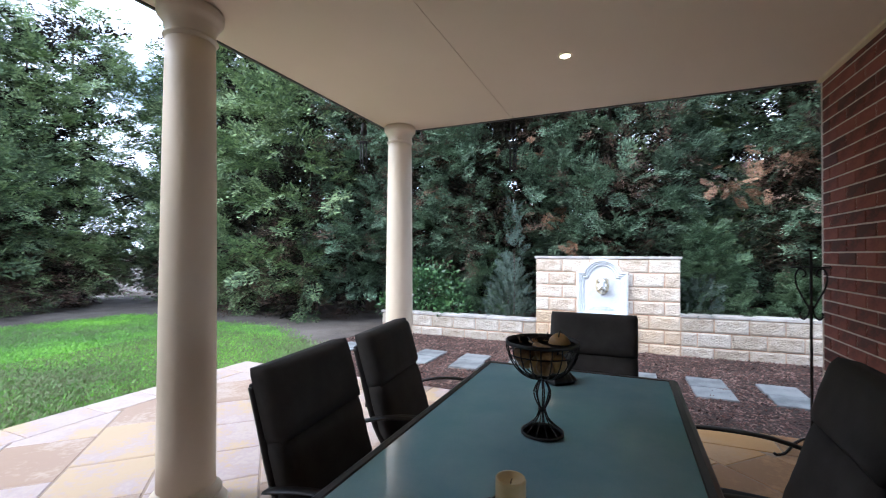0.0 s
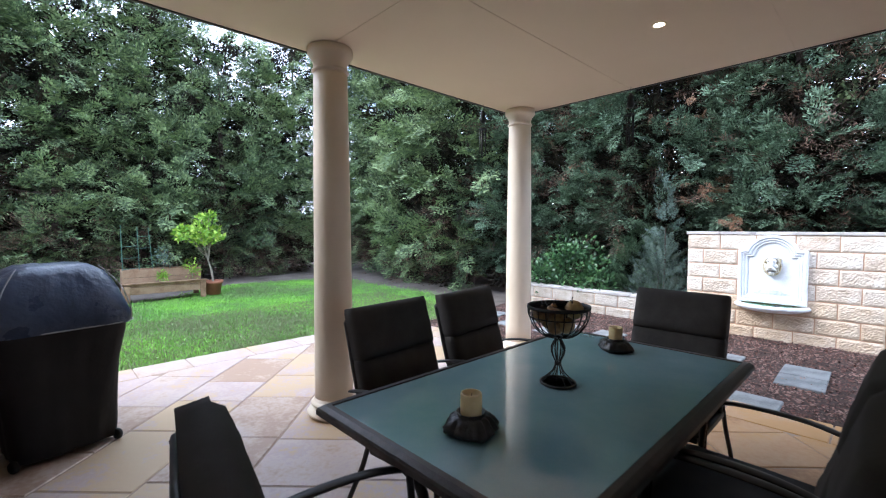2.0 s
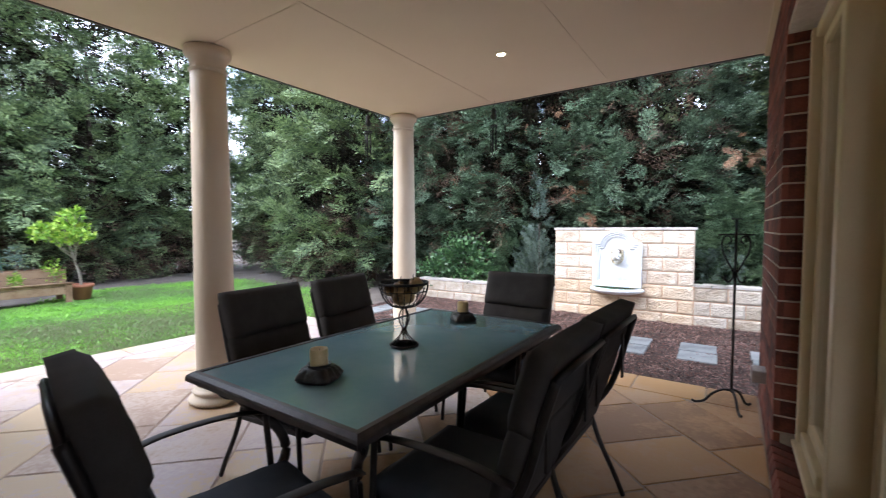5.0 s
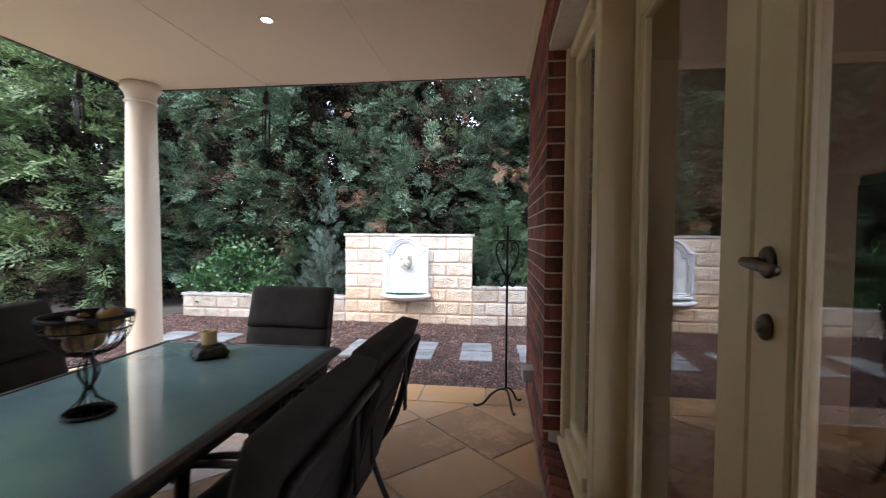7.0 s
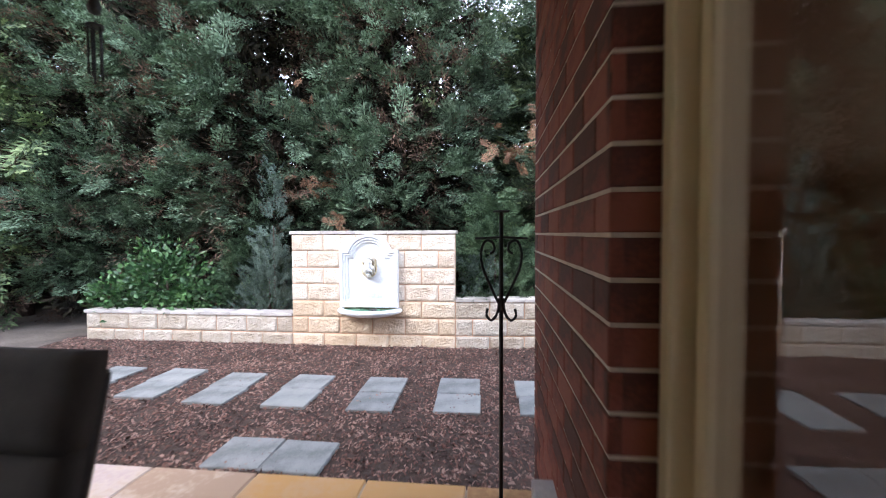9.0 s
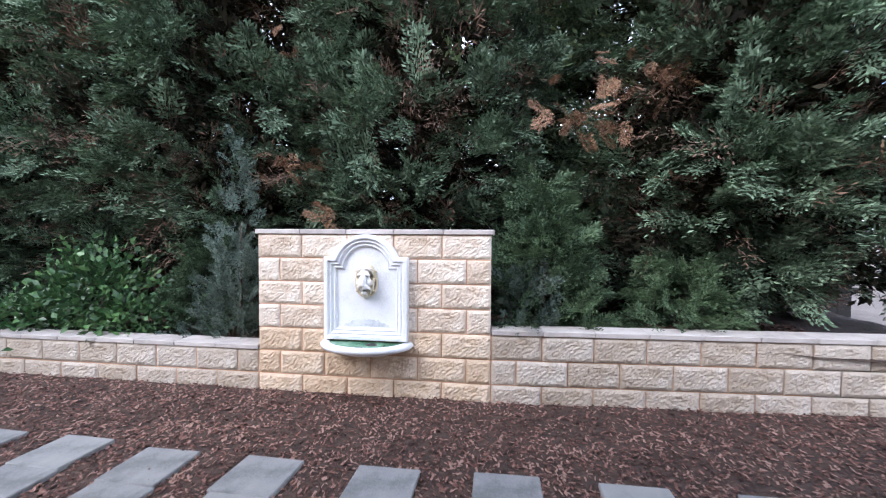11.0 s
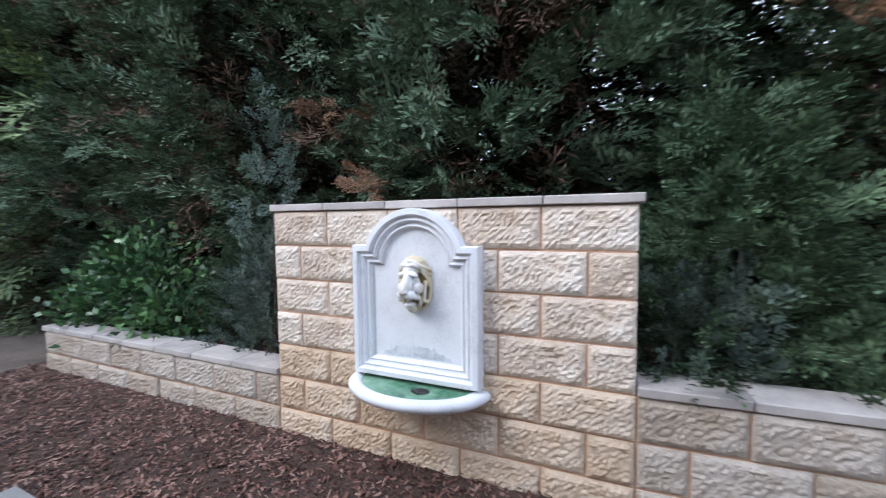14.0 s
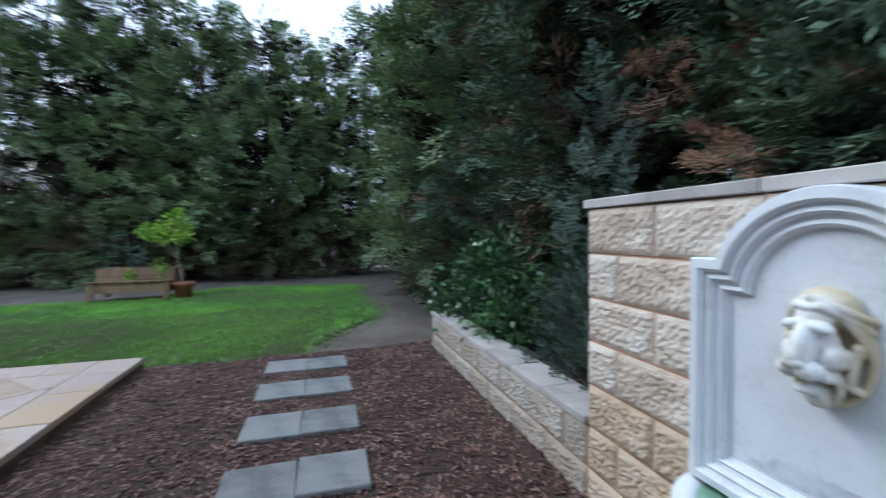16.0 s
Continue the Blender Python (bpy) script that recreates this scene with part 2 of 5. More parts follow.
M_RUST = material("rust_brown_frond", [(0.13, 0.07, 0.04), (0.24, 0.135, 0.078), (0.33, 0.20, 0.12)], 0.9, 3, bump=0, island=0.4)
M_BLUE = material("blue_green_juniper", [(0.060, 0.092, 0.072), (0.110, 0.158, 0.125), (0.165, 0.225, 0.185)], 0.7, 2.5, bump=0, island=0.35)
M_GLOSSY = material("glossy_leaf", [(0.030, 0.075, 0.028), (0.060, 0.135, 0.048), (0.105, 0.21, 0.07)], 0.4, 2, bump=0, island=0.6)
M_BRIGHT = material("bright_lemon_leaf", [(0.13, 0.27, 0.02), (0.25, 0.42, 0.04), (0.42, 0.55, 0.08)], 0.5, 3, bump=0, island=0.5)
M_FENCE = material("dark_fence_timber", [(0.03, 0.026, 0.023), (0.06, 0.05, 0.045)], 0.9, 4, bump=0.4, spread=0.4)
M_RENDER = material("pale_render", [(0.45, 0.33, 0.26), (0.55, 0.42, 0.34)], 0.9, 2)
M_METAL = material("satin_nickel", [(0.13, 0.12, 0.11), (0.20, 0.19, 0.175)], 0.35, 30, metal=1.0, bump=0.05)
M_ROOM = material("room_plaster", [(0.37, 0.235, 0.135), (0.42, 0.27, 0.16)], 0.8, 2, bump=0.05)
M_BOARD = material("red_timber_floor", [(0.12, 0.035, 0.014), (0.22, 0.07, 0.028)], 0.28, 5, bump=0.1, spread=0.5)
M_CABINET = material("dark_cabinet", [(0.008, 0.008, 0.009), (0.016, 0.015, 0.015)], 0.3, 5)
M_RUBBER = material("black_rubber", [(0.010, 0.010, 0.010), (0.02, 0.02, 0.02)], 0.7, 20)
M_PANE = pane_material("window_glass", (0.93, 0.91, 0.88))
M_LAMP = glow("warm_lamp_glow", (1.0, 0.93, 0.82), 14)


def table_glass():
    m = material("frosted_table_glass", [(0.22, 0.405, 0.46), (0.32, 0.485, 0.53)], 0.14, 3, bump=0.12, fine=260, depth=0.001)
    b = m.node_tree.nodes["Principled BSDF"]
    b.inputs["Transmission Weight"].default_value = 0.12
    b.inputs["Coat Weight"].default_value = 1.0
    b.inputs["Coat Roughness"].default_value = 0.05
    return m


M_TABLE = table_glass()


# ---- building helpers ----
def finish(name, bm, mat, parent=None, smooth=False):
    me = bpy.data.meshes.new(name)
    bmesh.ops.recalc_face_normals(bm, faces=bm.faces)
    bm.to_mesh(me)
    bm.free()
    me.materials.append(mat)
    if smooth:
        me.polygons.foreach_set("use_smooth", [True] * len(me.polygons))
    ob = new(name, me)
    ob.parent = parent
    return ob


def part(name, bm, mat, parent, label="", smooth=False):
    ob = finish(name, bm, mat, parent, smooth)
    return tagged(ob, label) if label else ob


def thing(name, m, label, category, group="", kind=""):
    ob = new(name)
    ob.matrix_basis = m
    return tagged(ob, label, category, group, kind)


def raw_mesh(name, verts, faces, mat):
    """A mesh from arrays of corners and of three- or four-sided faces."""
    verts, faces = np.asarray(verts, dtype=np.float32), np.asarray(faces, dtype=np.int32)
    k = faces.shape[1]
    me = bpy.data.meshes.new(name)
    me.vertices.add(len(verts))
    me.vertices.foreach_set("co", verts.ravel())
    me.loops.add(faces.size)
    me.loops.foreach_set("vertex_index", faces.ravel())
    me.polygons.add(len(faces))
    me.polygons.foreach_set("loop_start", np.arange(0, faces.size, k, dtype=np.int32))
    me.update(calc_edges=True)
    me.materials.append(mat)
    return me


def box(bm, x0, x1, y0, y1, z0, z1, bevel=0.0, seg=1):
    g = bmesh.ops.create_cube(bm, size=1.0, matrix=Matrix.LocRotScale(((x0 + x1) / 2, (y0 + y1) / 2, (z0 + z1) / 2), None, (x1 - x0, y1 - y0, z1 - z0)))
    if bevel:
        edges = {e for v in g["verts"] for e in v.link_edges}
        bmesh.ops.bevel(bm, geom=list(edges), offset=bevel, segments=seg, affect="EDGES", profile=0.6)
    return bm


def boxes(*dims, bevel=0.0, seg=1):
    bm = bmesh.new()
    for d in dims:
        box(bm, *d, bevel=bevel, seg=seg)
    return bm


def lathe(profile, n=40, bm=None, at=(0, 0, 0), sweep=1.0):
    bm = bm or bmesh.new()
    rings = []
    closed = sweep >= 1.0
    count = n if closed else n + 1
    for r, z in profile:
        rings.append([bm.verts.new((at[0] + r * math.cos(2 * math.pi * sweep * i / n), at[1] + r * math.sin(2 * math.pi * sweep * i / n), at[2] + z)) for i in range(count)])
    for a, b in zip(rings, rings[1:]):
        for i in range(n if closed else n):
            j = (i + 1) % count
            bm.faces.new((a[i], a[j], b[j], b[i]))
    if closed:
        for ring in (rings[0], rings[-1]):
            bm.faces.new(ring)
    return bm


def tube(points, radius, n=8, bm=None, flat=1.0):
    """A round or flattened bar along points; radius may be one number or one for each point."""
    bm = bm or bmesh.new()
    pts = [Vector(p) for p in points]
    rings = []
    for i, p in enumerate(pts):
        d = (pts[min(i + 1, len(pts) - 1)] - pts[max(i - 1, 0)]).normalized()
        side = d.cross(Vector((0, 0, 1)))
        if side.length < 0.05:
            side = d.cross(Vector((0, 1, 0)))
        side.normalize()
        up = side.cross(d)
        r = radius[i] if isinstance(radius, (list, tuple)) else radius
        rings.append([bm.verts.new(p + r * (math.cos(2 * math.pi * k / n) * side + flat * math.sin(2 * math.pi * k / n) * up)) for k in range(n)])
    for a, b in zip(rings, rings[1:]):
        for k in range(n):
            bm.faces.new((a[k], a[(k + 1) % n], b[(k + 1) % n], b[k]))
    bm.faces.new(rings[0]), bm.faces.new(rings[-1])
    return bm


def curve(points, steps=6):
    """Points of a smooth line through the given ones."""
    p = [Vector(a) for a in points]
    p = [2 * p[0] - p[1]] + p + [2 * p[-1] - p[-2]]
    out = []
    for i in range(1, len(p) - 2):
        for s in range(steps):
            t = s / steps
            a, b, c, d = p[i - 1:i + 3]
            out.append(0.5 * (2 * b + (c - a) * t + (2 * a - 5 * b + 4 * c - d) * t * t + (3 * b - a - 3 * c + d) * t ** 3))
    return out + [p[-2]]


def structure(name, bm, mat, label, category, smooth=False):
    return tagged(finish(name, bm, mat, None, smooth), label, category, kind="structure")


# ---- ground ----
bm = bmesh.new()
bmesh.ops.create_grid(bm, x_segments=60, y_segments=60, size=1.0, matrix=Matrix.Scale(400, 4))
for v in bm.verts:
    v.co.x, v.co.y = [math.copysign(abs(c) ** 3 / 160000, c) for c in v.co.xy]
    v.co.z = -0.16
structure("ground", bm, M_SOIL, "bare brown-grey garden soil around the lawn", "ground")

rng = np.random.default_rng(7)


def smooth_noise(x, y, s, k=0.0):
    return np.array([noise.noise(Vector((a * s + k, b * s - k, k))) for a, b in zip(np.ravel(x), np.ravel(y))]).reshape(np.shape(x))


def sheet(name, xs, ys, height, keep, mat):
    """A gridded sheet of ground with its own height, kept where the plan says so."""
    gx, gy = np.meshgrid(xs, ys)
    gz = height(gx, gy)
    verts = np.stack([gx, gy, gz], -1).reshape(-1, 3)
    nx = len(xs)
    faces = []
    for j in range(len(ys) - 1):
        for i in range(nx - 1):
            if keep((xs[i] + xs[i + 1]) / 2, (ys[j] + ys[j + 1]) / 2):
                a = j * nx + i
                faces.append((a, a + 1, a + nx + 1, a + nx))
    me = raw_mesh(name, verts, faces, mat)
    me.polygons.foreach_set("use_smooth", [True] * len(me.polygons))
    return new(name, me)


def on_lawn(x, y):
    wob = 0.35 * noise.noise(Vector((x * 0.7, y * 0.7, 3))) + 0.12 * noise.noise(Vector((x * 3, y * 3, 9)))
    if x > -4.27 + (0.25 * wob if y > 3.8 else 0):
        return False
    if y > 4.2 and y - 0.35 * wob > 5.25 + 1.0 * min(1, max(0, (-4.6 - x) / 1.8)):
        return False
    west = -11.0 if y > 3.0 else -9.6 - 1.4 * max(0, (y - 1.8) / 1.2)
    return x + wob > west and y < 6.7 + wob


def lawn_z(x, y):
    return -0.135 + 0.015 * smooth_noise(x, y, 0.8)


tagged(sheet("lawn", np.arange(-12, -4.1, 0.09), np.arange(-9, 7.2, 0.09), lawn_z, on_lawn, M_LAWN),
       "patchy green lawn with bright and dull patches", "lawn", kind="structure")


def mulch_z(x, y):
    near = np.clip((y - 5.6) / 1.0, 0, 1)
    return -0.118 + 0.05 * near ** 2 + 0.012 * smooth_noise(x, y, 2.0) + 0.008 * smooth_noise(x, y, 7.0, 2)


tagged(sheet("mulch_bed", np.arange(-4.6, 4.7, 0.08), np.arange(3.6, 7.0, 0.08), mulch_z,
             lambda x, y: x > -4.3 + 0.2 * noise.noise(Vector((x * 2, y * 2, 1))), M_MULCH),
       "dark red-brown bark mulch bed", "mulch", kind="structure")
tagged(sheet("planting_soil", np.arange(-9.0, 4.7, 0.15), np.arange(6.7, 9.6, 0.15),
             lambda x, y: np.where(x < -4.0, -0.12 + 0.02 * smooth_noise(x, y, 1), np.where(x < -0.2, 0.20, 0.38)) + 0.04 * smooth_noise(x, y, 1.5) + 0.02 * smooth_noise(x, y, 5),
             lambda x, y: x > -4.1, M_MULCH), "raised planting bed of dark mulch behind the block wall", "garden bed", kind="structure")


def scatter(name, count, where, size, heights, mat, label, category, up=0.35, thick=0.4):
    """Many small flat chips strewn over the ground, as one object."""
    pts = []
    while len(pts) < count:
        x, y = where()
        if x is not None:
            pts.append((x, y))
    p = np.array(pts)
    z = heights(p[:, 0], p[:, 1])
    a = rng.uniform(0, 2 * np.pi, count)
    tilt = rng.normal(0, up, count)
    ln, wd = rng.uniform(size[0], size[1], count), rng.uniform(size[0] * thick, size[1] * thick, count)
    d = np.stack([np.cos(a) * np.cos(tilt), np.sin(a) * np.cos(tilt), np.sin(tilt)], -1)
    s = np.stack([-np.sin(a), np.cos(a), rng.normal(0, up, count)], -1)
    c = np.stack([p[:, 0], p[:, 1], z + rng.uniform(0.002, 0.014, count)], -1)
    h = np.zeros((count, 3))
    h[:, 2] = wd * 0.35
    v = np.stack([c - d * ln[:, None] / 2 - s * wd[:, None] / 2, c + d * ln[:, None] / 2 - s * wd[:, None] / 3, c + d * ln[:, None] / 2.4 + s * wd[:, None] / 2,
                  c - d * ln[:, None] / 2.2 + s * wd[:, None] / 2.3, c + h], 1).reshape(-1, 3)
    i = np.arange(count)[:, None] * 5
    f = np.concatenate([i + np.array([[0, 1, 4]]), i + np.array([[1, 2, 4]]), i + np.array([[2, 3, 4]]), i + np.array([[3, 0, 4]])])
    ob = new(name, raw_mesh(name, v, f, mat))
    return tagged(ob, label, category, kind="stuff")


def mulch_spot():
    x = rng.uniform(-4.3, 3.6)
    return x, rng.uniform(3.76, 6.6 + 0.056 * max(0, x - 0.76))


scatter("bark_chips", 42000, mulch_spot, (0.012, 0.045), mulch_z, M_CHIPS, "loose red-brown bark chips covering the mulch bed", "mulch")


def bed_spot():
    x = rng.uniform(-4.0, 3.6)
    return x, rng.uniform(6.82, 7.8)


scatter("bed_litter", 9000, bed_spot, (0.015, 0.05), lambda x, y: np.where(x < -0.2, 0.215, 0.395) + 0.03 * smooth_noise(x, y, 1.5), M_CHIPS,
        "leaf litter and bark in the raised bed", "mulch")


PATIO_EDGE = -4.29


def grass(name, count, region, mat, tall, label):
    pts = []
    while len(pts) < count:
        x, y = rng.uniform(*region[0]), rng.uniform(*region[1])
        if on_lawn(x + rng.normal(0, 0.16), y + rng.normal(0, 0.16)) and not (x > PATIO_EDGE and y < 3.85):
            pts.append((x, y))
    p = np.array(pts)
    a = rng.uniform(0, 2 * np.pi, count)
    h = rng.uniform(0.5, 1.0, count) * tall
    lean = rng.normal(0, 0.5, (count, 2)) * h[:, None]
    c = np.stack([p[:, 0], p[:, 1], lawn_z(p[:, 0], p[:, 1]) - 0.005], -1)
    s = np.stack([np.cos(a), np.sin(a), 0 * a], -1) * rng.uniform(0.005, 0.011, count)[:, None]
    tip = c + np.concatenate([lean, h[:, None]], 1)
    v = np.stack([c - s, c + s, tip], 1).reshape(-1, 3)
    f = np.arange(3 * count).reshape(-1, 3)
    return tagged(new(name, raw_mesh(name, v, f, mat)), label, "grass", kind="stuff")


grass("lawn_grass", 110000, ((-11.3, -4.3), (-3, 6.9)), M_GRASS, 0.055, "short green lawn grass, bright in patches")
grass("dry_lawn_grass", 60000, ((-7.4, -4.3), (-3, 5.6)), M_DRY, 0.05, "dry straw-coloured grass among the lawn")

# ---- patio ----
PX0, PX1, PY0, PY1 = -4.28, 1.38, -2.6, 3.77
patio = structure("patio", boxes((PX0 + 0.03, PX1 + 0.3, PY0, PY1 - 0.03, -0.16, -0.0055)), M_GROUT, "sandstone patio slab with mortar joints", "patio")

# ---- covered roof over the patio ----
ROOF_X, ROOF_Y, CEIL = -2.2, 3.79, 2.62
bm = boxes((ROOF_X, 1.40, -0.60, ROOF_Y, CEIL, CEIL + 0.04))
for x in (-0.94, 0.22):
    box(bm, x - 0.011, x + 0.011, -0.56, ROOF_Y - 0.01, CEIL - 0.003, CEIL + 0.01)
box(bm, ROOF_X + 0.01, -0.96, 1.349, 1.371, CEIL - 0.003, CEIL + 0.01)
structure("ceiling", bm, M_CEIL, "cream painted flat patio ceiling with cover strips", "ceiling")
structure("fascia", boxes((ROOF_X - 0.022, ROOF_X - 0.002, -0.6, ROOF_Y + 0.02, CEIL - 0.008, CEIL + 0.2), (ROOF_X, 1.4, ROOF_Y + 0.002, ROOF_Y + 0.022, CEIL - 0.008, CEIL + 0.2)),
          M_FASCIA, "dark metal fascia along the roof edge", "fascia")
bm = bmesh.new()
rv = [bm.verts.new(c) for c in ((-2.5, -0.6, 2.8), (-2.5, 4.1, 2.8), (6.3, 4.1, 2.8), (6.3, -9, 2.8), (-4.4, -9, 2.8), (-4.4, -0.6, 2.8), (1.5, 0.2, 4.4), (5, -3, 4.6))]
for f in ((0, 1, 6), (1, 2, 7, 6), (2, 3, 7), (3, 4, 7), (4, 5, 6, 7), (5, 0, 6)):
    bm.faces.new([rv[i] for i in f])
structure("roof", bm, M_ROOF, "dark tiled roof of the house", "roof")
structure("cornice", boxes((1.345, 1.378, 2.45, 3.80, CEIL - 0.022, CEIL - 0.001)), M_CREAM, "cream bead between brick wall and ceiling", "trim")


def column(m):
    ob = thing("column", m, "round cream painted column with moulded base and capital", "column", "patio columns")
    shaft = [(0.137, 0.13)] + [(0.137 - 0.020 * (k / 14) ** 1.6, 0.13 + 2.33 * k / 14) for k in range(1, 15)]
    part("shaft", lathe(shaft, 48), M_COLUMN, ob, smooth=True)
    tor = lambda r, z, h, n=7: [(r + h / 2 * math.sin(math.pi * i / n), z + h * i / n) for i in range(n + 1)]
    base = [(0.10, 0.0), (0.165, 0.0)] + tor(0.168, 0.005, 0.055) + [(0.158, 0.064), (0.150, 0.072)] + tor(0.150, 0.078, 0.036) + [(0.142, 0.118), (0.138, 0.135), (0.10, 0.135)]
    part("base", lathe(base, 48), M_COLUMN, ob, smooth=True)
    cap = [(0.10, 2.44), (0.119, 2.44)] + tor(0.118, 2.445, 0.026) + [(0.118, 2.475), (0.119, 2.515), (0.126, 2.522), (0.128, 2.532), (0.140, 2.548), (0.152, 2.562), (0.157, 2.572), (0.157, 2.604), (0.153, 2.608), (0.153, 2.617), (0.10, 2.617)]
    part("capital", lathe(cap, 48), M_COLUMN, ob, smooth=True)
    return ob


column(pose(-2.05, 1.39, 0))
column(pose(-2.045, 3.64, 0))

lamp = thing("ceiling_light", pose(-0.30, 2.68, CEIL), "small round recessed downlight, switched on", "light")
part("trim_ring", lathe([(0.030, -0.001), (0.030, -0.006), (0.040, -0.008), (0.046, -0.003), (0.046, -0.001)], 32), M_CREAM, lamp, smooth=True)
part("bulb", lathe([(0.001, -0.0025), (0.029, -0.0025), (0.029, -0.001), (0.001, -0.001)], 24), M_LAMP, lamp, "glowing warm white lamp")

# ---- house ----
WX, RY, CY = 1.38, 2.50, 3.86
structure("wall_east", boxes((WX + 0.005, WX + 0.24, RY + 0.005, CY - 0.012, -0.15, 2.61), (WX + 0.005, WX + 0.24, -0.6, RY + 0.005, 2.275, 2.61),
                             (WX + 0.24, 6.0, CY - 0.25, CY - 0.012, -0.15, 2.61)), M_BMORTAR, "red brick house wall with pale mortar", "wall")
structure("wall_south", boxes((-4.2 + 0.005, -3.3, -0.85, -0.506, -0.15, 2.61), (-3.3, 1.5, -0.85, -0.62, -0.15, 2.61), (-4.2 + 0.005, -3.9, -9, -0.85, -0.15, 2.61)), M_BMORTAR, "red brick house wall behind the patio", "wall")
structure("room_floor", boxes((1.725, 6.0, -6.0, CY - 0.26, -0.14, 0.09)), M_BOARD, "polished red timber floor indoors", "floor")
# The opening in the far east wall is unseen, added to bring in daylight.
structure("room_wall", boxes((5.9, 6.0, 0.4, CY - 0.25, 0.09, 2.6), (5.9, 6.0, -6, -5.2, 0.09, 2.6), (5.9, 6.0, -5.2, 0.4, 0.09, 0.35), (5.9, 6.0, -5.2, 0.4, 2.35, 2.6), (1.68, 6.0, -6.1, -6.0, -0.1, 2.6), (1.68, 5.9, CY - 0.33, CY - 0.262, 0.09, 2.6), (1.68, 1.76, -6.0, -0.62, 0.09, 2.6)), M_ROOM, "plain beige plaster walls of the room indoors", "wall")
structure("room_ceiling", boxes((1.625, 6.0, -6.1, CY - 0.26, 2.6, 2.68)), M_ROOM, "plain ceiling of the room indoors", "ceiling")

# window beside the door
win = thing("window_1", pose(0, 0, 0), "tall narrow cream timber window beside the glass door", "window", kind="structure")
W0, W1 = 1.948, RY - 0.002
part("window_frame", boxes((1.472, 1.60, W1 - 0.045, W1, 0.225, 2.265), (1.508, 1.60, W0, W0 + 0.035, 0.225, 2.265), (1.487, 1.598, W0 + 0.036, W1 - 0.047, 2.215, 2.265), (1.487, 1.598, W0 + 0.036, W1 - 0.047, 0.225, 0.285), bevel=0.004), M_CREAM, win)
part("sash", boxes((1.515, 1.555, W1 - 0.085, W1 - 0.047, 0.287, 2.213), (1.515, 1.555, W0 + 0.037, W0 + 0.075, 0.287, 2.213), (1.516, 1.554, W0 + 0.077, W1 - 0.087, 2.165, 2.213), (1.516, 1.554, W0 + 0.077, W1 - 0.087, 0.287, 0.345), bevel=0.004), M_CREAM, win)
p = part("pane", boxes((1.532, 1.538, W0 + 0.077, W1 - 0.087, 0.346, 2.164)), M_PANE, win)
p.visible_shadow = False
part("window_sill", boxes((1.455, 1.60, W0 - 0.01, W1, 0.196, 0.223), bevel=0.006), M_CREAM, win)


def mullion(y0, y1):
    structure("door_post", boxes((1.50, 1.66, y0, y1, 0.10, 2.27), bevel=0.005), M_CREAM, "cream timber door post", "trim")


mullion(1.859, 1.946)
mullion(0.23, 0.300)
structure("door_jamb", boxes((1.636, 1.69, 0.302, 0.366, 0.102, 2.213), bevel=0.004), M_CREAM, "cream timber jamb of the glass door", "trim")
structure("door_head", boxes((1.50, 1.70, -0.6, 1.857, 2.215, 2.27), bevel=0.005), M_CREAM, "cream timber head over the glass doors", "trim")
structure("door_sill", boxes((1.50, 1.72, -0.6, 1.857, 0.03, 0.10), bevel=0.006), M_CREAM, "cream timber threshold under the glass doors", "trim")


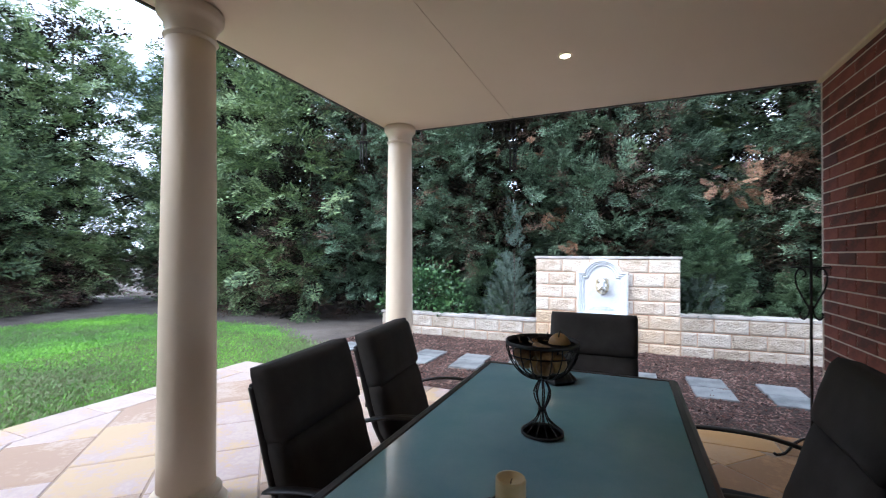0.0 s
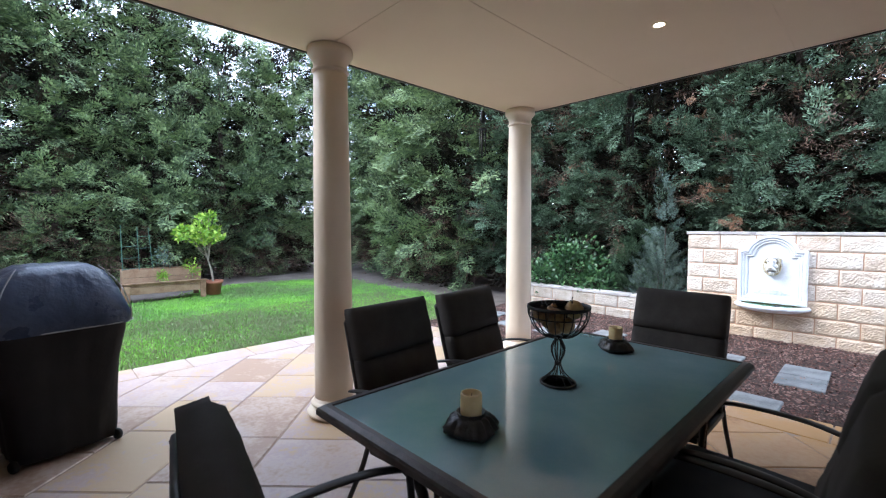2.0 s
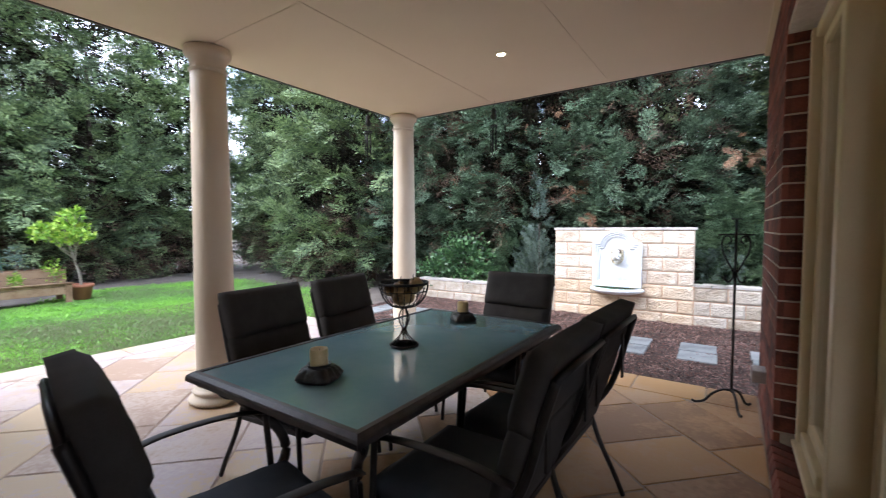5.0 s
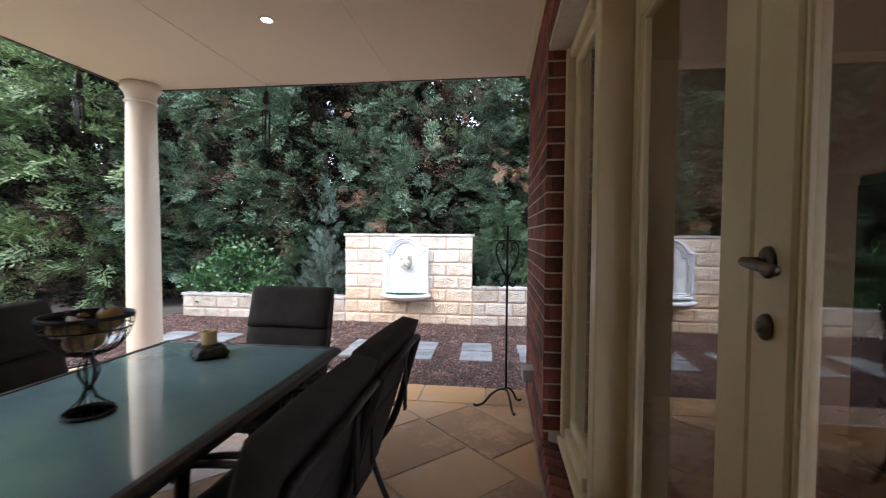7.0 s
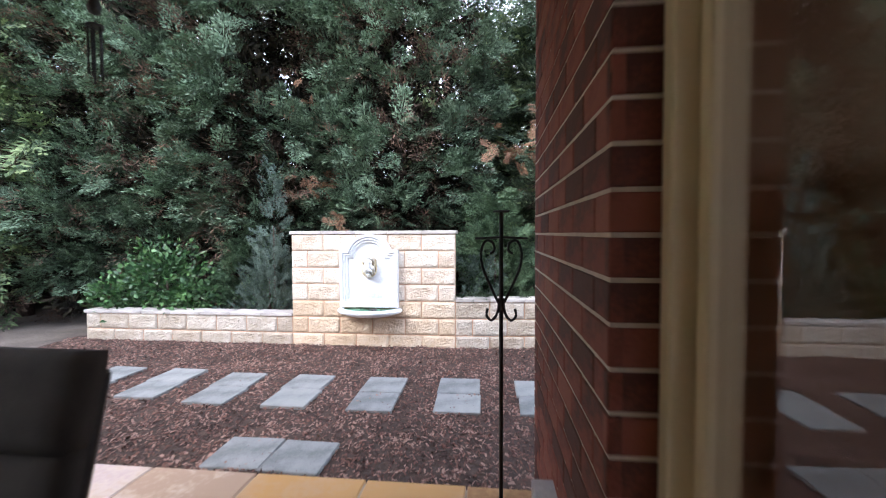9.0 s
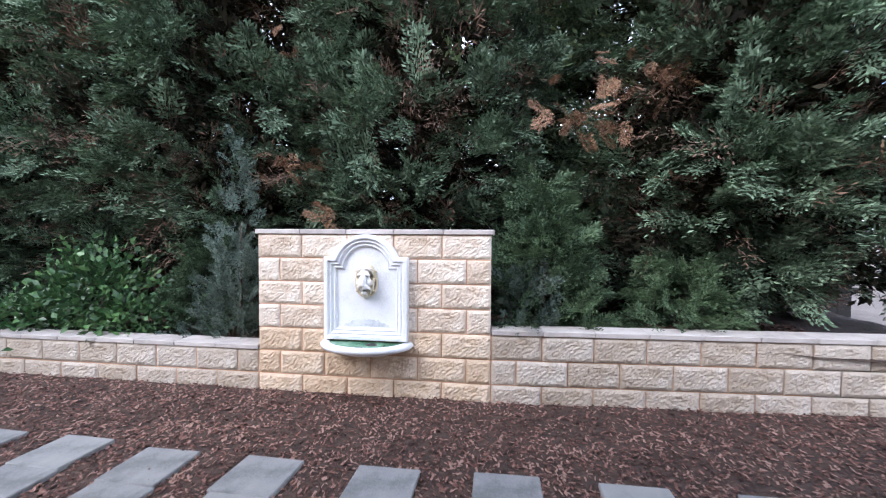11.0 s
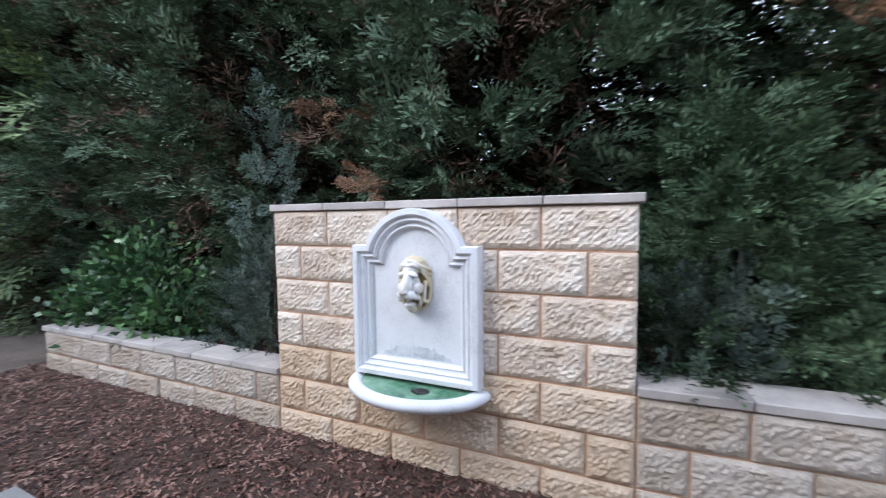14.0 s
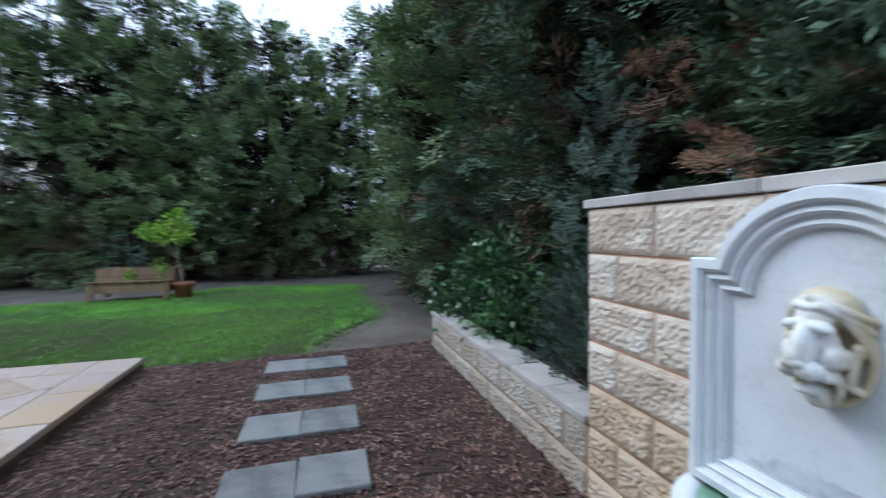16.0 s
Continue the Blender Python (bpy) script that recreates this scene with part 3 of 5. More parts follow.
def glazed_door(name, y0, y1, handle, edge=0.115):
    d = thing(name, pose(0, 0, 0), "cream timber glazed door, closed, reflecting the garden", "door", kind="structure")
    X0, X1 = 1.622, 1.665
    part("stile", boxes((X0, X1, y0, y0 + 0.115, 0.105, 2.21), bevel=0.006), M_CREAM, d)
    part("stile", boxes((X0, X1, y1 - edge, y1, 0.105, 2.21), bevel=0.006), M_CREAM, d)
    part("rail", boxes((X0, X1, y0 + 0.116, y1 - edge - 0.001, 2.09, 2.21), bevel=0.005), M_CREAM, d)
    part("rail", boxes((X0, X1, y0 + 0.116, y1 - edge - 0.001, 0.105, 0.32), bevel=0.005), M_CREAM, d)
    part("glazing_bead", boxes((X0 + 0.006, X1 - 0.004, y0 + 0.117, y0 + 0.133, 0.322, 2.088), (X0 + 0.006, X1 - 0.004, y1 - edge - 0.018, y1 - edge - 0.002, 0.322, 2.088),
                               (X0 + 0.007, X1 - 0.005, y0 + 0.134, y1 - edge - 0.019, 2.072, 2.088), (X0 + 0.007, X1 - 0.005, y0 + 0.134, y1 - edge - 0.019, 0.322, 0.338), bevel=0.004), M_CREAM, d)
    q = part("pane", boxes((X0 + 0.019, X0 + 0.025, y0 + 0.134, y1 - edge - 0.019, 0.339, 2.071)), M_PANE, d)
    q.visible_shadow = False
    if handle:
        y = y1 - 0.055
        rose = lathe([(0.001, 0), (0.030, 0), (0.030, 0.006), (0.026, 0.010), (0.001, 0.010)], 28)
        bmesh.ops.transform(rose, matrix=pose(X0 - 0.001, y, 1.255, 0, -90, 0) @ Matrix.Diagonal((1.0, 0.75, 1, 1)), verts=rose.verts)
        h = part("door_handle", rose, M_METAL, d, "satin nickel lever handle", smooth=True)
        part("lever", tube(curve([(X0 - 0.008, y, 1.255), (X0 - 0.040, y, 1.256), (X0 - 0.050, y - 0.012, 1.256), (X0 - 0.052, y - 0.050, 1.252), (X0 - 0.046, y - 0.095, 1.246)]), 0.009, 10), M_METAL, h, smooth=True)
        k = lathe([(0.001, 0), (0.024, 0), (0.024, 0.006), (0.019, 0.012), (0.010, 0.013), (0.010, 0.018), (0.001, 0.018)], 28)
        bmesh.ops.transform(k, matrix=pose(X0 - 0.001, y, 1.135, 0, -90, 0) @ Matrix.Diagonal((1.05, 0.75, 1, 1)), verts=k.verts)
        part("lock", k, M_METAL, d, "satin nickel keyhole plate", smooth=True)


glazed_door("door_1", 1.087, 1.855, False, 0.05)
glazed_door("door_2", 0.369, 1.083, True)
glazed_door("door_3", -0.58, 0.226, False)
cab = thing("cabinet", pose(3.4, 1.9, 0.09), "tall dark cabinet standing indoors", "cabinet")
part("body", boxes((-0.3, 0.3, -0.9, 0.9, 0, 1.55), bevel=0.01), M_CABINET, cab)
part("door", boxes((-0.32, -0.302, -0.88, -0.005, 0.05, 1.5), bevel=0.004), M_CABINET, cab)
part("door", boxes((-0.32, -0.302, 0.005, 0.88, 0.05, 1.5), bevel=0.004), M_CABINET, cab)
structure("wall_block", boxes((1.305, WX + 0.006, 3.05, 3.19, 0.315, 0.395), bevel=0.006), M_CAP, "small cream block fixed on the brick wall", "trim")

# ---- block wall with the fountain ----
BX, BY = -1.24, 6.60

def along(x, dy, z):
    """A place on the wall's face; past the raised centre the low wall turns away a little."""
    if x < BX + 1.995:
        return pose(x, BY + dy, z)
    return pose(BX + 2.0, BY, 0, 0, 0, 3.2) @ pose(x - BX - 2.0, dy, z)


ZROW = [-0.13 + 0.2 * k for k in range(8)]
block_wall = structure("wall_garden", boxes((BX + 0.01, BX + 1.99, BY + 0.0005, BY + 0.19, -0.15, 1.268), (-4.03, BX + 0.01, BY + 0.0005, BY + 0.19, -0.15, 0.268)),
                       M_MORTAR, "split-faced sandy concrete block wall with a raised centre", "wall")


bm = boxes((0.0, 2.41, 0.0005, 0.19, -0.15, 0.468))
bmesh.ops.transform(bm, matrix=pose(BX + 1.992, BY, 0, 0, 0, 3.2), verts=bm.verts)
part("low_wall_core", bm, M_MORTAR, block_wall)


def rock_block(w, seed, mat):
    """One split-faced block: a broken front with a square back."""
    r = random.Random(seed)
    nx, nz = int(w / 0.0125), 15
    H = 0.19
    verts, faces = [], []
    for j in range(nz + 1):
        for i in range(nx + 1):
            x, z = w * i / nx, H * j / nz
            edge = min(i, nx - i, 1.6) / 1.6 * min(j, nz - j, 1.6) / 1.6
            ridge = noise.noise(Vector((x * 16 + z * 9 + seed, z * 26 - x * 5, seed * 3)))
            d = 0.011 + 0.007 * noise.noise(Vector((x * 8 + seed * 7, z * 10, seed))) + 0.004 * (0.5 - abs(ridge)) + 0.0035 * noise.noise(Vector((x * 60, z * 75 + seed * 3, 5))) + r.uniform(-0.0042, 0.0042)
            verts.append((x, -0.004 - max(0.0, d) * edge, z))
    n = nx + 1
    for j in range(nz):
        for i in range(nx):
            a = j * n + i
            faces.append((a, a + 1, a + n + 1, a + n))
    k = len(verts)
    verts += [(0, 0.03, 0), (w, 0.03, 0), (w, 0.03, H), (0, 0.03, H)]
    me = bpy.data.meshes.new("block")
    ring_b = [i for i in range(n)]
    ring_t = [nz * n + i for i in range(n)]
    faces += [tuple([k, k + 1] + ring_b[::-1]), tuple([k + 3] + ring_t + [k + 2])[::1], tuple([k] + [j * n for j in range(nz + 1)] + [k + 3])[::1], tuple([k + 1, k + 2] + [j * n + nx for j in range(nz, -1, -1)])]
    me.from_pydata(verts, [], faces)
    me.materials.append(mat)
    return me


BLOCKS = {(w, m): [rock_block(w, 11 * s + int(w * 100), (M_BLOCK, M_BUFF, M_GREYBLOCK)[m]) for s in range(7)] for w in (0.39, 0.19) for m in (0, 1, 2)}
pick = random.Random(4)


def lay_row(k, x0, x1):
    z = ZROW[k]
    x = x0
    half = (k % 2 == 1)
    grid0 = BX - 0.2 * half
    while x < x1 - 0.05:
        step = (math.floor((x - grid0 + 0.001) / 0.4) + 1) * 0.4 + grid0
        end = min(step, x1)
        w = 0.39 if end - x > 0.3 else 0.19
        ob = new("block", pick.choice(BLOCKS[w, 2 if x > BX + 1.98 or x < BX - 0.1 else int(k < 3)]))
        ob.parent = block_wall
        ob.matrix_basis = along(x + 0.005, pick.uniform(-0.003, 0.003), z + 0.005)
        x = end


for k in range(7):
    lay_row(k, BX, BX + 2.0)
    if k < 2:
        lay_row(k, -4.04, BX)
    if k < 3:
        lay_row(k, BX + 2.0, 4.36)


def coping(x0, x1, z, n):
    w = (x1 - x0) / n
    me = None
    for i in range(n):
        if me is None:
            ob = part("coping", boxes((0.002, w - 0.002, -0.022, 0.21, 0, 0.04), bevel=0.004), M_CAP, block_wall)
            me = ob.data
        else:
            ob = new("coping", me)
            ob.parent = block_wall
        ob.matrix_basis = along(x0 + w * i, pick.uniform(-0.002, 0.002), z + 0.0015)


coping(BX - 0.02, BX + 2.02, 1.27, 5)
coping(-4.06, BX - 0.001, 0.27, 7)
coping(BX + 2.001, 4.4, 0.47, 9)

fountain = thing("wall_fountain", pose(-0.262, BY - 0.004, 0), "white cast-stone wall fountain with arched back, lion mask and green water", "fountain")


def arch_outline(d, n=22):
    """The arched outline of the fountain's back, drawn in by d."""
    hw, zs, zb = 0.352 - d, 1.085 - d, 0.405 + (d * 0.9)
    c, r = 0.983, 0.287 - d
    half = math.sqrt(max(r * r - (zs - c) ** 2, 0.0001))
    a0 = math.atan2(zs - c, half)
    pts = [(-hw, zb), (-hw, zb + 0.3 * (zs - zb)), (-hw, zb + 0.65 * (zs - zb)), (-hw, zs)]
    pts += [(-r * math.cos(a0 + (math.pi - 2 * a0) * i / n), c + r * math.sin(a0 + (math.pi - 2 * a0) * i / n)) for i in range(n + 1)]
    return pts + [(hw, zs), (hw, zb + 0.65 * (zs - zb)), (hw, zb + 0.3 * (zs - zb)), (hw, zb)]


def arch_mesh(profile, fill):
    bm = bmesh.new()
    loops = [[bm.verts.new((x, -y, z)) for x, z in arch_outline(d)] for d, y in profile]
    for a, b in zip(loops, loops[1:]):
        for i in range(len(a)):
            j = (i + 1) % len(a)
            bm.faces.new((a[i], a[j], b[j], b[i]))
    if fill:
        bm.faces.new(loops[-1])
    return bm


part("moulded_frame", arch_mesh([(0.0, 0.0), (0.0, 0.070), (0.004, 0.078), (0.030, 0.080), (0.036, 0.074), (0.038, 0.064), (0.046, 0.060), (0.058, 0.066), (0.064, 0.060), (0.066, 0.050), (0.078, 0.046), (0.088, 0.052), (0.094, 0.046), (0.097, 0.032), (0.108, 0.026)], False), M_STONE, fountain)
part("back_panel", arch_mesh([(0.106, 0.0), (0.106, 0.028)], True), M_STONE, fountain)
bm = bmesh.new()
r = random.Random(8)
rim = [bm.verts.new((0.20 - 0.40 * i / 24, -0.0292, 0.510 + (0.075 * math.sin(math.pi * i / 24) ** 0.7 * r.uniform(0.6, 1.05)))) for i in range(25)]
bm.faces.new(rim)
part("water_stain", bm, M_WETSTONE, fountain, "grey damp stain low on the panel")
bowl_profile = [(0.05, 0.288), (0.14, 0.290), (0.25, 0.302), (0.325, 0.324), (0.352, 0.334), (0.376, 0.340), (0.393, 0.358), (0.391, 0.376), (0.374, 0.390), (0.345, 0.394), (0.322, 0.390), (0.310, 0.372)]
bm = lathe(bowl_profile, 40, sweep=0.5)
for v in bm.verts:
    v.co.y *= -0.76
part("basin", bm, M_STONE, fountain, smooth=True)
bm = lathe([(0.001, 0.385), (0.320, 0.385)], 40, sweep=0.5)
for v in bm.verts:
    v.co.y *= -0.76
part("water", bm, M_WATER, fountain, "still green water in the basin")


bm = bmesh.new()
bmesh.ops.create_icosphere(bm, subdivisions=3, radius=0.045, matrix=Matrix.Translation((0.075, -0.135, 0.384)) @ Matrix.Diagonal((1.1, 0.75, 0.35, 1)))
for v in bm.verts:
    v.co += 0.006 * noise.noise_vector(v.co * 40)
part("pump_stone", bm, M_HOLDER, fountain, "dark stone lying in the green water", smooth=True)


def lion_mesh():
    """A lion's mask: a long face with heavy brow and muzzle, the mane swept back and down."""
    bm = bmesh.new()

    def blob(x, y, z, sx, sy, sz, rot=0, tip=0):
        bmesh.ops.create_icosphere(bm, subdivisions=2, radius=1.0, matrix=pose(x, y, z, tip, rot, 0) @ Matrix.Diagonal((sx, sy, sz, 1)))

    def lock(pts, r0, r1):
        path = curve(pts, 6)
        for i, p in enumerate(path):
            q = i / (len(path) - 1)
            k = r0 + (r1 - r0) * q
            blob(p[0], p[1], p[2], k, k * 1.3, k)

    blob(0, -0.012, 0.872, 0.084, 0.034, 0.118)
    blob(0, -0.040, 0.940, 0.074, 0.046, 0.052)
    blob(0, -0.082, 0.925, 0.044, 0.036, 0.032)
    lock([(0, -0.094, 0.912), (0, -0.118, 0.880), (0, -0.138, 0.845)], 0.023, 0.028)
    blob(0, -0.160, 0.834, 0.028, 0.014, 0.012)
    blob(0, -0.082, 0.868, 0.056, 0.036, 0.050)
    blob(0, -0.095, 0.772, 0.027, 0.040, 0.013)
    blob(0, -0.058, 0.758, 0.034, 0.040, 0.034)
    for s in (-1, 1):
        blob(s * 0.020, -0.130, 0.818, 0.030, 0.034, 0.021)
        blob(s * 0.030, -0.108, 0.910, 0.030, 0.022, 0.013, s * 14)
        blob(s * 0.046, -0.082, 0.846, 0.026, 0.034, 0.028)
        blob(s * 0.036, -0.085, 0.806, 0.020, 0.034, 0.016)
        for k in range(6):
            q = k / 5
            top = (s * (0.010 + 0.060 * q), -0.088 + 0.046 * q, 0.966 - 0.052 * q)
            side = (s * (0.052 + 0.040 * q), -0.078 + 0.040 * q, 0.948 - 0.085 * q)
            low = (s * (0.092 - 0.004 * q), -0.034 + 0.010 * q, 0.925 - 0.120 * q)
            lock([top, side, low], 0.0105, 0.0085)
        lock([(s * 0.074, -0.056, 0.868), (s * 0.070, -0.062, 0.826), (s * 0.066, -0.060, 0.790), (s * 0.084, -0.052, 0.778)], 0.012, 0.008)
        lock([(s * 0.090, -0.026, 0.862), (s * 0.090, -0.030, 0.815), (s * 0.072, -0.034, 0.772), (s * 0.040, -0.038, 0.745)], 0.013, 0.010)
        lock([(s * 0.050, -0.070, 0.795), (s * 0.046, -0.066, 0.770), (s * 0.026, -0.056, 0.740)], 0.010, 0.008)
        lock([(s * 0.006, -0.104, 0.948), (s * 0.030, -0.100, 0.950), (s * 0.048, -0.086, 0.938)], 0.010, 0.008)
    return bm


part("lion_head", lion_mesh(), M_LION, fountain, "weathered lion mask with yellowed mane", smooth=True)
lion = bpy.data.objects["lion_head"]
lion.matrix_basis = Matrix.Translation((0, 0, -0.035)) @ Matrix.Diagonal((0.93, 0.97, 1.08, 1))
melt = lion.modifiers.new("melt", "REMESH")
melt.mode, melt.voxel_size, melt.use_smooth_shade = "VOXEL", 0.0026, True
ease = lion.modifiers.new("ease", "SMOOTH")
ease.factor, ease.iterations = 0.5, 2

# ---- stepping stones ----
bm = bmesh.new()
box(bm, -0.185, 0.185, -0.185, 0.185, 0, 0.045, bevel=0.006)
me_paver = finish("paver", bm, M_PAVER)
me_paver.matrix_basis = pose(-3.89, 5.09, -0.14)
tagged(me_paver, "square grey concrete stepping stone set in bark mulch", "stepping stone", "stepping stones")
for i, x in enumerate([-3.89, -3.22, -2.55, -1.86, -1.19, -0.50, 0.20, 0.89, 1.58, 2.28]):
    for j in range(2):
        if i + j:
            copy_thing(me_paver, pose(x + pick.uniform(-0.012, 0.012), 5.06 + 0.374 * j + (0.03 if i < 4 else -0.03) + 0.03 * (i > 6), -0.14 + pick.uniform(-0.004, 0.004), 0, 0, pick.uniform(-2, 2)))
copy_thing(me_paver, pose(-0.385, 4.15, -0.14, 0, 0, 1.5))
copy_thing(me_paver, pose(-0.01, 4.14, -0.14, 0, 0, -1))

# ---- dining table ----
TX0, TX1, TY0, TY1, TZ = -0.72, 0.30, 0.57, 2.345, 0.70
tab = thing("dining_table", pose((TX0 + TX1) / 2, (TY0 + TY1) / 2, 0), "rectangular outdoor table with frosted teal glass top and dark metal rim", "table")
hx, hy = (TX1 - TX0) / 2, (TY1 - TY0) / 2
rim = [(-0.045, TZ - 0.004), (-0.042, TZ + 0.001), (-0.022, TZ + 0.001), (-0.006, TZ - 0.010), (0.0, TZ - 0.018), (0.0, TZ - 0.036), (-0.012, TZ - 0.040), (-0.045, TZ - 0.040), (-0.045, TZ - 0.004)]
bm = bmesh.new()
loops = [[bm.verts.new((sx * (hx + d), sy * (hy + d), z)) for sx, sy in ((-1, -1), (1, -1), (1, 1), (-1, 1))] for d, z in rim]
for a, b in zip(loops, loops[1:]):
    for i in range(4):
        bm.faces.new((a[i], a[(i + 1) % 4], b[(i + 1) % 4], b[i]))
part("rim", bm, M_RIM, tab)
part("glass_top", boxes((-hx + 0.046, hx - 0.046, -hy + 0.046, hy - 0.046, TZ - 0.010, TZ - 0.003)), M_TABLE, tab, "frosted blue-green glass top")
part("apron", boxes((-hx + 0.10, hx - 0.10, -hy + 0.08, -hy + 0.105, TZ - 0.075, TZ - 0.042), (-hx + 0.10, hx - 0.10, hy - 0.105, hy - 0.08, TZ - 0.075, TZ - 0.042),
                    (-hx + 0.08, -hx + 0.105, -hy + 0.11, hy - 0.11, TZ - 0.075, TZ - 0.042), (hx - 0.105, hx - 0.08, -hy + 0.11, hy - 0.11, TZ - 0.075, TZ - 0.042), bevel=0.003), M_FRAME, tab)
for sx in (-1, 1):
    for sy in (-1, 1):
        lg = curve([(sx * (hx - 0.10), sy * (hy - 0.12), TZ - 0.05), (sx * (hx - 0.15), sy * (hy - 0.17), 0.55), (sx * (hx - 0.27), sy * (hy - 0.26), 0.42), (sx * (hx - 0.28), sy * (hy - 0.27), 0.28), (sx * (hx - 0.18), sy * (hy - 0.18), 0.12), (sx * (hx - 0.10), sy * (hy - 0.10), 0.012)])
        part("leg", tube(lg, 0.022, 8), M_FRAME, tab, smooth=True)
        sc = [(sx * (hx - 0.12 - 0.06 * math.cos(a) * (1 - a / 9)), sy * (hy - 0.14 - 0.06 * math.cos(a) * (1 - a / 9)), 0.60 + 0.055 * math.sin(a) * (1 - a / 9)) for a in [k * 0.45 for k in range(14)]]
        part("scroll", tube(sc, 0.010, 6), M_FRAME, tab, smooth=True)


def outdoor_chair(m, label):
    """A cushioned high-back armchair, facing +y, its back at y = 0."""
    c = thing("patio_chair", m, label, "chair", "chairs round the table")
    W = 0.254

    def back_y(z):
        return 0.06 - 0.30 * (z - 0.36)

    for s in (-1, 1):
        post = curve([(s * (W + 0.012), 0.10, 0.36), (s * (W - 0.012), back_y(0.55) - 0.045, 0.55), (s * (W - 0.014), back_y(0.8) - 0.045, 0.80), (s * (W - 0.016), back_y(0.90) - 0.045, 0.90)])
        part("back_post", tube(post, 0.012, 8, flat=1.2), M_FRAME, c, smooth=True)
        part("arm", tube(curve([(s * (W + 0.030), back_y(0.62) - 0.03, 0.60), (s * (W + 0.045), 0.12, 0.632), (s * (W + 0.05), 0.33, 0.630), (s * (W + 0.04), 0.49, 0.602)]), 0.023, 8, flat=0.26), M_FRAME, c, smooth=True)
        part("leg", tube(curve([(s * (W + 0.04), 0.46, 0.605), (s * (W + 0.035), 0.475, 0.40), (s * (W + 0.035), 0.485, 0.2), (s * (W + 0.04), 0.50, 0.004)]), 0.012, 8), M_FRAME, c, smooth=True)
        part("leg", tube(curve([(s * (W + 0.012), 0.06, 0.40), (s * (W + 0.02), 0.01, 0.25), (s * (W + 0.03), -0.06, 0.10), (s * (W + 0.035), -0.10, 0.004)]), 0.012, 8), M_FRAME, c, smooth=True)
    part("seat_frame", boxes((-W - 0.012, W + 0.012, 0.04, 0.065, 0.335, 0.362), (-W - 0.012, W + 0.012, 0.485, 0.51, 0.335, 0.362), (-W - 0.024, -W, 0.066, 0.484, 0.335, 0.362), (W, W + 0.024, 0.066, 0.484, 0.335, 0.362),
                             (-W, W, 0.066, 0.484, 0.350, 0.357), bevel=0.003), M_FRAME, c)

    def pad(name, lo, hi, thick, mat, depth_of):
        """A soft tufted pad between two heights of the back, or depths of the seat."""
        bm = bmesh.new()
        nx, nz = 14, 10
        rows_f, rows_b = [], []
        for j in range(nz + 1):
            f, b = [], []
            for i in range(nx + 1):
                u, v = i / nx * 2 - 1, j / nz * 2 - 1
                puff = (1 - abs(u) ** 9) ** 0.5 * (1 - abs(v) ** 8) ** 0.5
                puff = 0.80 + 0.24 * puff if abs(u) < 1 and abs(v) < 1 else 0.74
                wr = 0.004 * noise.noise(Vector((u * 3, v * 4, lo * 9)))
                a = depth_of(u * (W - 0.002 - 0.006 * (abs(v) > 0.99)), lo + (hi - lo) * (v + 1) / 2, thick * puff + wr)
                d = depth_of(u * (W - 0.002 - 0.006 * (abs(v) > 0.99)), lo + (hi - lo) * (v + 1) / 2, 0.0)
                f.append(bm.verts.new(a)), b.append(bm.verts.new(d))
            rows_f.append(f), rows_b.append(b)
        for rows in (rows_f, rows_b):
            for j in range(nz):
                for i in range(nx):
                    bm.faces.new((rows[j][i], rows[j][i + 1], rows[j + 1][i + 1], rows[j + 1][i]))
        rim_f = rows_f[0] + [r[-1] for r in rows_f[1:]] + rows_f[-1][-2::-1] + [r[0] for r in rows_f[-2:0:-1]]
        rim_b = rows_b[0] + [r[-1] for r in rows_b[1:]] + rows_b[-1][-2::-1] + [r[0] for r in rows_b[-2:0:-1]]
        for i in range(len(rim_f)):
            k = (i + 1) % len(rim_f)
            bm.faces.new((rim_f[i], rim_f[k], rim_b[k], rim_b[i]))
        return part(name, bm, mat, c, smooth=True)

    on_back = lambda x, z, t: (x, back_y(z) - 0.028 + t, z + 0.2 * t)
    pad("headrest_cushion", 0.722, 0.962, 0.090, M_CUSHION, on_back)
    pad("back_cushion", 0.40, 0.732, 0.075, M_CUSHION, on_back)
    pad("seat_cushion", 0.055, 0.515, 0.075, M_SEATPAD, lambda x, y, t: (x, y, 0.364 + t))
    for s in (-1, 1):
        part("tie_strap", boxes((s * (W - 0.06) - 0.014, s * (W - 0.06) + 0.014, back_y(0.8) - 0.040, back_y(0.8) - 0.032, 0.62, 0.90)), M_CUSHION, c)
    part("back_rail", tube([(-W + 0.014, back_y(0.9) - 0.045, 0.90), (0, back_y(0.9) - 0.05, 0.905), (W - 0.014, back_y(0.9) - 0.045, 0.90)], 0.011, 8), M_FRAME, c, smooth=True)
    return c


CH = "dark metal patio armchair with charcoal cushions"
chair = outdoor_chair(pose(-0.955, 1.165, 0, 0, 0, -90 + 6), CH + " at the table's long side")
copy_thing(chair, pose(-0.985, 1.785, 0, 0, 0, -90 + 8))
copy_thing(chair, pose(0.655, 1.045, 0, 0, 0, 90))
copy_thing(chair, pose(0.66, 1.59, 0, 0, 0, 90 - 2))
tagged(copy_thing(chair, pose(-0.13, 2.565, 0, 0, 0, 180)), CH + " at the table's garden end")
tagged(copy_thing(chair, pose(-0.070, 0.150, 0, 0, 0, -10)), CH + " at the table's house end")


